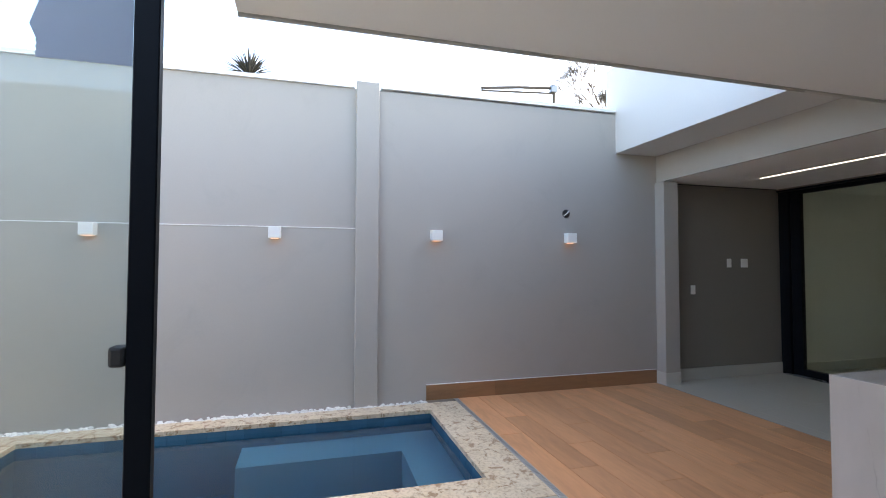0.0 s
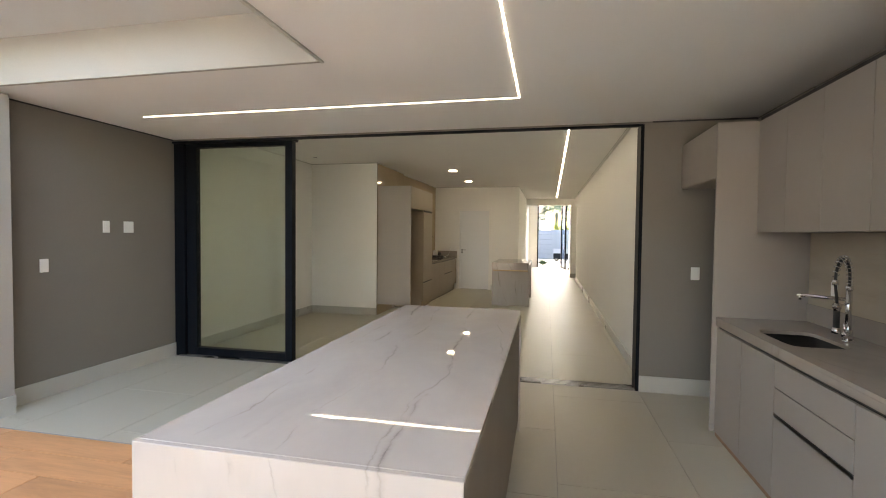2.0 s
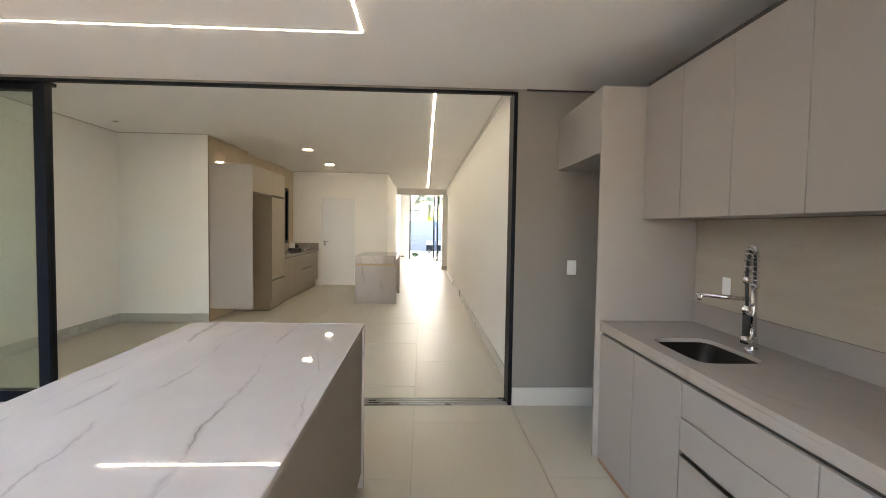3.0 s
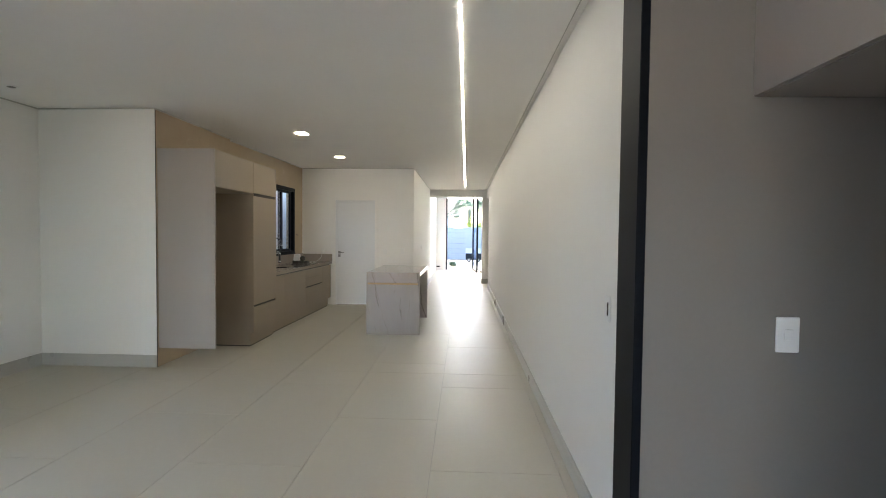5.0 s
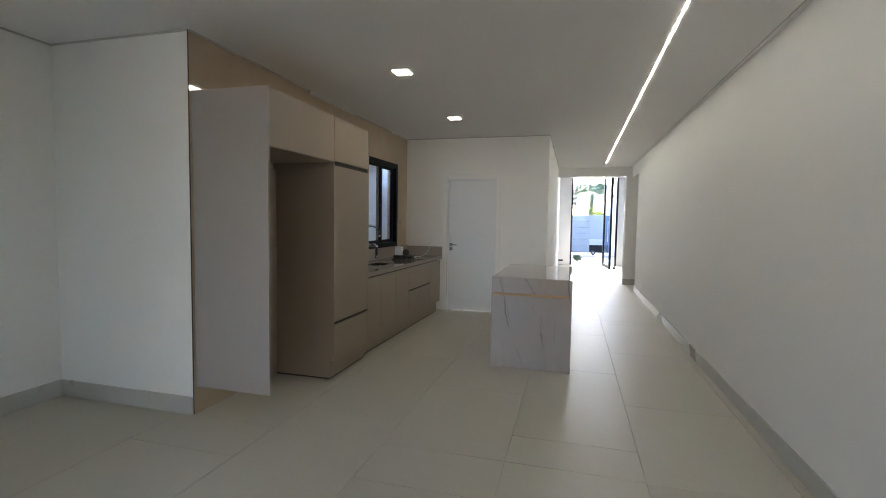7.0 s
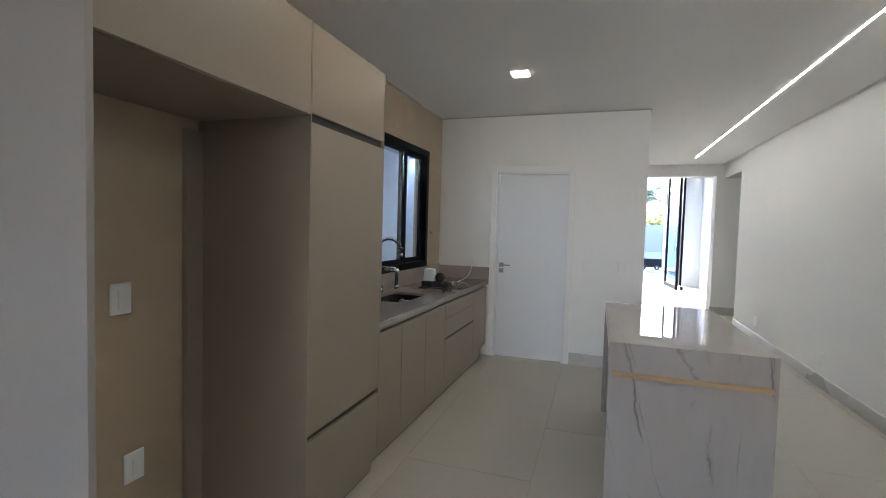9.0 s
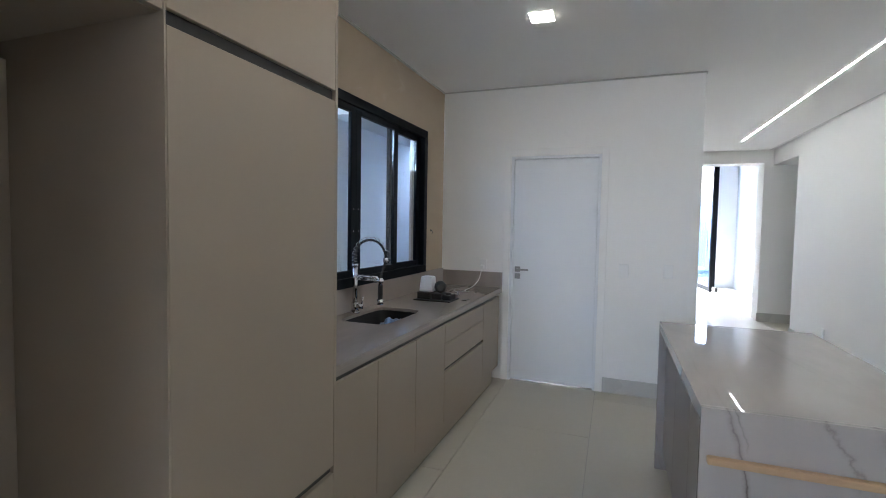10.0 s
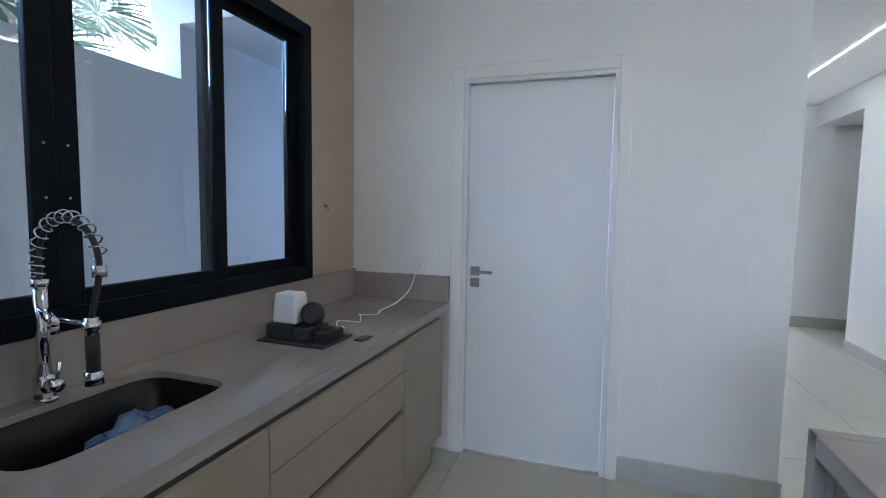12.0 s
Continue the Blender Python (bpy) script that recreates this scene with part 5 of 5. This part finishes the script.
def feather_palm(at, trunk, fronds, size, seed, label):
    rnd = random.Random(seed)
    ob = thing("feather_palm", at, label, "palm")
    o = Vector(at)
    top = o + Vector((0.15, 0, trunk))
    part("trunk", tube(bmesh.new(), [o.lerp(top, k / 10) for k in range(11)], lambda t: 0.17 - 0.05 * t + 0.012 * math.sin(t * 60), 10), M_BARK, ob, "", True)
    vs, fs = [], []
    for k in range(fronds):
        az, el = k * 2.4 + rnd.random() * 0.4, radians(10 + 65 * rnd.random())
        h = Vector((math.cos(az), math.sin(az), 0))
        pts = []
        for j in range(19):
            t = j / 18
            pts.append(top + h * size * t * math.cos(el) * (1.05 - 0.15 * t) + Vector((0, 0, size * (t * math.sin(el) - 0.85 * t * t))))
        for j in range(2, 19):
            d = (pts[j] - pts[j - 1]).normalized()
            s = d.cross(Vector((0, 0, 1))).normalized()
            ln = size * 0.33 * math.sin(math.pi * (0.12 + 0.85 * j / 19))
            for sg in (-1, 1):
                leaflet(vs, fs, pts[j], pts[j] + (s * sg * 0.85 + d * 0.5).normalized() * ln, 0.045 * size / 2, d, 0.35 * ln)
            leaflet(vs, fs, pts[j - 1], pts[j] + d * 0.02, 0.03, s)
    mesh_part("crown", vs, fs, M_PALM, ob)
    return ob


def leafy_bush(at, r, count, material, seed, label, name="shrub", leaf=0.09):
    rnd = random.Random(seed)
    ob = thing(name, at, label, "shrub")
    o = Vector(at)
    bm = bmesh.new()
    for k in range(9):
        a = k * 0.7 + rnd.random()
        tip = o + Vector((r[0] * 0.6 * math.cos(a), r[1] * 0.6 * math.sin(a), r[2] * (0.9 + 0.5 * rnd.random())))
        tube(bm, [o, o.lerp(tip, 0.5) + Vector((0.03, 0.02, 0.05)), tip], lambda t: 0.025 - 0.018 * t, 6)
    part("stems", bm, M_BARK, ob, "", True)
    vs, fs = [], []
    for k in range(count):
        a, u, q = rnd.random() * 6.28, rnd.uniform(-1, 1), rnd.random() ** 0.4
        s = math.sqrt(1 - u * u)
        lump = 0.75 + 0.35 * noise.noise(Vector((math.cos(a) * s * 2, math.sin(a) * s * 2, u * 2 + seed)))
        p = o + Vector((r[0] * math.cos(a) * s * q * lump, r[1] * math.sin(a) * s * q * lump, r[2] * (1 + u * q * lump)))
        d = Vector((rnd.uniform(-1, 1), rnd.uniform(-1, 1), rnd.uniform(-0.6, 0.8))).normalized()
        leaflet(vs, fs, p, p + d * leaf * (0.7 + 0.6 * rnd.random()), leaf * 0.5, d.cross(Vector((0.3, 0.2, 1))).normalized())
    mesh_part("crown", vs, fs, material, ob)
    return ob


def bare_tree(at, h, seed, label, name="bare_tree"):
    rnd = random.Random(seed)
    ob = thing(name, at, label, "tree")
    o = Vector(at)
    limbs = bmesh.new()
    part("trunk", tube(bmesh.new(), [o, o + Vector((0.05, 0, h * 0.45)), o + Vector((0, 0.04, h * 0.9))], lambda t: 0.05 - 0.025 * t, 8), M_TWIG, ob, "", True)
    vs, fs = [], []

    def grow(p, d, ln, r, depth):
        q = p + d * ln
        mid = p.lerp(q, 0.5) + Vector((rnd.uniform(-1, 1), rnd.uniform(-1, 1), rnd.uniform(-1, 1))) * ln * 0.08
        tube(limbs, [p, mid, q], lambda t: max(0.006, r * (1 - 0.4 * t)), 5)
        if depth == 0:
            for _ in range(3):
                e = Vector((rnd.uniform(-1, 1), rnd.uniform(-1, 1), rnd.uniform(-0.7, 0.7))).normalized()
                leaflet(vs, fs, q, q + e * 0.14, 0.011, e.cross(Vector((0, 0.2, 1))).normalized())
            return
        for _ in range(3):
            e = (d + Vector((rnd.uniform(-1, 1), rnd.uniform(-1, 1), rnd.uniform(-0.2, 0.9))) * 0.75).normalized()
            grow(q, e, ln * 0.72, r * 0.6, depth - 1)

    for k in range(5):
        a = k * 1.26 + rnd.random()
        grow(o + Vector((0, 0, h * (0.80 + 0.03 * k))), Vector((math.cos(a) * 0.7, math.sin(a) * 0.7, 0.8)).normalized(), h * 0.055, 0.02, 4)
    part("limb_work", limbs, M_TWIG, ob, "", True)
    mesh_part("leaves", vs, fs, M_DRYLEAF, ob)
    return ob


def yucca(at, stem, r, seed, label):
    rnd = random.Random(seed)
    ob = thing("yucca", at, label, "plant")
    o = Vector(at)
    top = o + Vector((0, 0, stem))
    part("trunk", tube(bmesh.new(), [o, o.lerp(top, 0.5) + Vector((0.04, 0, 0)), top], 0.07, 8), M_BARK, ob, "", True)
    vs, fs = [], []
    for k in range(130):
        az, el = k * 2.4, radians(-25 + 110 * rnd.random())
        d = Vector((math.cos(az) * math.cos(el), math.sin(az) * math.cos(el), math.sin(el)))
        leaflet(vs, fs, top, top + d * r * (0.7 + 0.4 * rnd.random()), 0.035, d.cross(Vector((0.01, 0, 1))).normalized(), 0.2 * r)
    mesh_part("crown", vs, fs, M_DRYLEAF, ob)
    return ob


GZ = -2.2
fan_palm((-6.9, 7.6, GZ), 5.4, 38, 1.25, 3, "fan palm with drooping grey-green leaves behind the wall")
fan_palm((-7.3, 6.2, GZ), 5.5, 36, 1.25, 8, "fan palm with drooping grey-green leaves behind the wall")
fan_palm((-8.6, 7.2, GZ), 6.2, 34, 1.3, 12, "taller fan palm further behind the wall")
yucca((-9.0, -7.38, GZ), 7.0, 0.62, 2, "dark spiky yucca beyond the boundary wall")
yucca((-9.0, -6.5, GZ), 6.5, 0.62, 5, "low spiky yucca beyond the boundary wall")
yucca((-9.0, -8.35, GZ), 6.45, 0.7, 6, "low spiky yucca beyond the boundary wall")
bare_tree((-9.0, -0.3, GZ), 7.8, 4, "thin tree with sparse leaves beyond the wall")
leafy_bush((-9.0, -1.7, 3.6), (1.0, 0.8, 0.55), 500, M_TWIG, 7, "dry shrub beyond the boundary wall")
ant = thing("antenna", (-9, -1.4, 3.0), "thin rooftop antenna boom on a post", "antenna")
part("mast", rod(bmesh.new(), (-9, -1.4, GZ), (-9, -1.4, 5.25), 0.03, 10), M_TWIG, ant)
part("boom", tube(bmesh.new(), [(-9, -3.02, 5.06), (-9, -2.2, 5.16), (-9, -1.4, 5.22)], 0.03, 6), M_TWIG, ant)
part("boom", tube(bmesh.new(), [(-9, -3.02, 5.01), (-9, -2.2, 5.06), (-9, -1.4, 5.11)], 0.02, 6), M_TWIG, ant)
part("clamp", B(-9.06, -8.94, -1.48, -1.34, 5.12, 5.28, bevel=0.01), M_STEEL, ant)
tc = thing("cypress", (-12.0, -11.4, GZ), "dark narrow cypress beyond the wall", "tree")
bm = tube(bmesh.new(), [(-12.0, -11.4, GZ), (-12.0, -11.4, 8.5)], lambda t: 0.12 - 0.09 * t, 8)
part("trunk", bm, M_BARK, tc, "", True)
vs, fs = [], []
rnd = random.Random(21)
for k in range(3800):
    h, a = rnd.random(), rnd.random() * 6.28
    rr = (0.75 * (1 - h) ** 0.7 + 0.05) * rnd.random() ** 0.35
    q = Vector((-12.0 + rr * math.cos(a), -11.4 + rr * math.sin(a), 1.0 + 7.6 * h))
    e = Vector((math.cos(a) * 0.5, math.sin(a) * 0.5, 0.9)).normalized()
    leaflet(vs, fs, q, q + e * 0.3, 0.12, e.cross(Vector((math.sin(a), -math.cos(a), 0.2))).normalized())
mesh_part("crown", vs, fs, M_PALM, tc)
feather_palm((-0.45, 28.0, GZ), 5.2, 26, 2.2, 3, "tall feather palm beyond the gate")
feather_palm((1.3, 31.0, GZ), 5.9, 22, 2.4, 9, "tall feather palm beyond the gate")
leafy_bush((0.1, 25.5, 0.0), (1.3, 0.9, 1.4), 2600, M_HEDGE, 3, "dense lime-green shrub beyond the gate", "shrub", 0.16)
leafy_bush((-2.2, 26.5, 0.0), (1.5, 1.0, 1.2), 1800, M_HEDGE, 6, "dense green shrub beyond the gate", "shrub", 0.16)
leafy_bush((-1.12, 18.4, 0.0), (0.12, 0.12, 0.12), 60, M_PALM, 11, "small spiky plant beside the front door", "garden_plant", 0.16)

# ---- floor tiles ----
floor = thing("floor", (0, 0, 0), "polished beige porcelain floor tiles", "floor", "", "structure")
TW, TL, JX, JY = 0.79, 1.57, -0.862, 2.81
shared = {}


def floor_tile(x0, x1, y0, y1):
    w, h = round(x1 - x0 - 0.003, 3), round(y1 - y0 - 0.003, 3)
    if w < 0.02 or h < 0.02:
        return
    if (w, h) not in shared:
        bm = B(-w / 2, w / 2, -h / 2, h / 2, -0.008, 0.0, bevel=0.0012)
        me = bpy.data.meshes.new("tile")
        bm.to_mesh(me)
        bm.free()
        me.materials.append(M_FLOOR)
        shared[(w, h)] = me
    ob = new("tile", shared[(w, h)])
    ob.parent = floor
    ob.location = ((x0 + x1) / 2, (y0 + y1) / 2, 0)


ZONES = ((XW, XB, -2.055, 0.0), (-2.1, XB, -4.70, -2.055), (-2.97, XB, -8.9, -4.70), (XL, 0.0, 0.165, YS), (XK, 0.0, YS, YE), (XC, 0.0, YE, 11.09), (XC, 0.9, 11.09, 12.16), (XC, -0.125, 12.16, 12.5), (-1.75, 0.55, 12.5, 17.2))
for zx0, zx1, zy0, zy1 in ZONES:
    for i in range(-8, 5):
        a, b = JX + i * TW, JX + (i + 1) * TW
        a2, b2 = max(a, zx0), min(b, zx1)
        if b2 - a2 < 0.02:
            continue
        off = JY + (0 if i % 2 == 0 else TL / 2)
        for j in range(-9, 12):
            c, d = off + j * TL, off + (j + 1) * TL
            c2, d2 = max(c, zy0), min(d, zy1)
            if d2 - c2 > 0.02:
                floor_tile(a2, b2, c2, d2)
setting("trim_deck_edge", B(XW, -2.1, -2.066, -2.056, -0.01, 0.001), M_GROUT, "grout line between deck and floor tiles", "trim")

# ---- wood look deck ----
setting("deck_bed", B(XW, -2.1, -4.70, -2.067, -0.0118, -0.004), M_CREAM, "cream joint mortar between the deck planks", "floor")
deck = thing("deck_floor", (-3.7, -3.4, 0), "oak look porcelain deck beside the pool", "floor", "", "structure")
PW, PL = 0.24, 1.2
rows = int(math.ceil((4.70 - 2.067) / PW))
for r in range(rows):
    c, d = -4.70 + r * PW, min(-4.70 + (r + 1) * PW, -2.067)
    x = XW - (r * 0.43) % PL
    while x < -2.1:
        a, b = max(x, XW), min(x + PL, -2.1)
        if b - a > 0.03:
            key = ("p", round(b - a, 3), round(d - c, 3))
            if key not in shared:
                bm = B(-(b - a) / 2 + 0.002, (b - a) / 2 - 0.002, -(d - c) / 2 + 0.0018, (d - c) / 2 - 0.0018, -0.01, 0.0, bevel=0.0008)
                me = bpy.data.meshes.new("plank")
                bm.to_mesh(me)
                bm.free()
                me.materials.append(M_WOODTILE)
                shared[key] = me
            ob = new("plank", shared[key])
            ob.parent = deck
            ob.location = ((a + b) / 2 + 3.7, (c + d) / 2 + 3.4, 0)
        x += PL
sb = thing("baseboard_deck", (XW, -3.5, 0), "oak look tile skirting along the boundary wall", "baseboard", "", "structure")
for a, b in ((-5.06, -4.25), (-4.25, -3.06), (-3.06, -2.053)):
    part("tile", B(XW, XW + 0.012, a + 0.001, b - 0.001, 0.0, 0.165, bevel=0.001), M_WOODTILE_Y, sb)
part("caulk", B(XW, XW + 0.012, -5.06, -2.053, 0.165, 0.172, bevel=0.002), M_PLASTIC, sb, "white caulk line along the top")
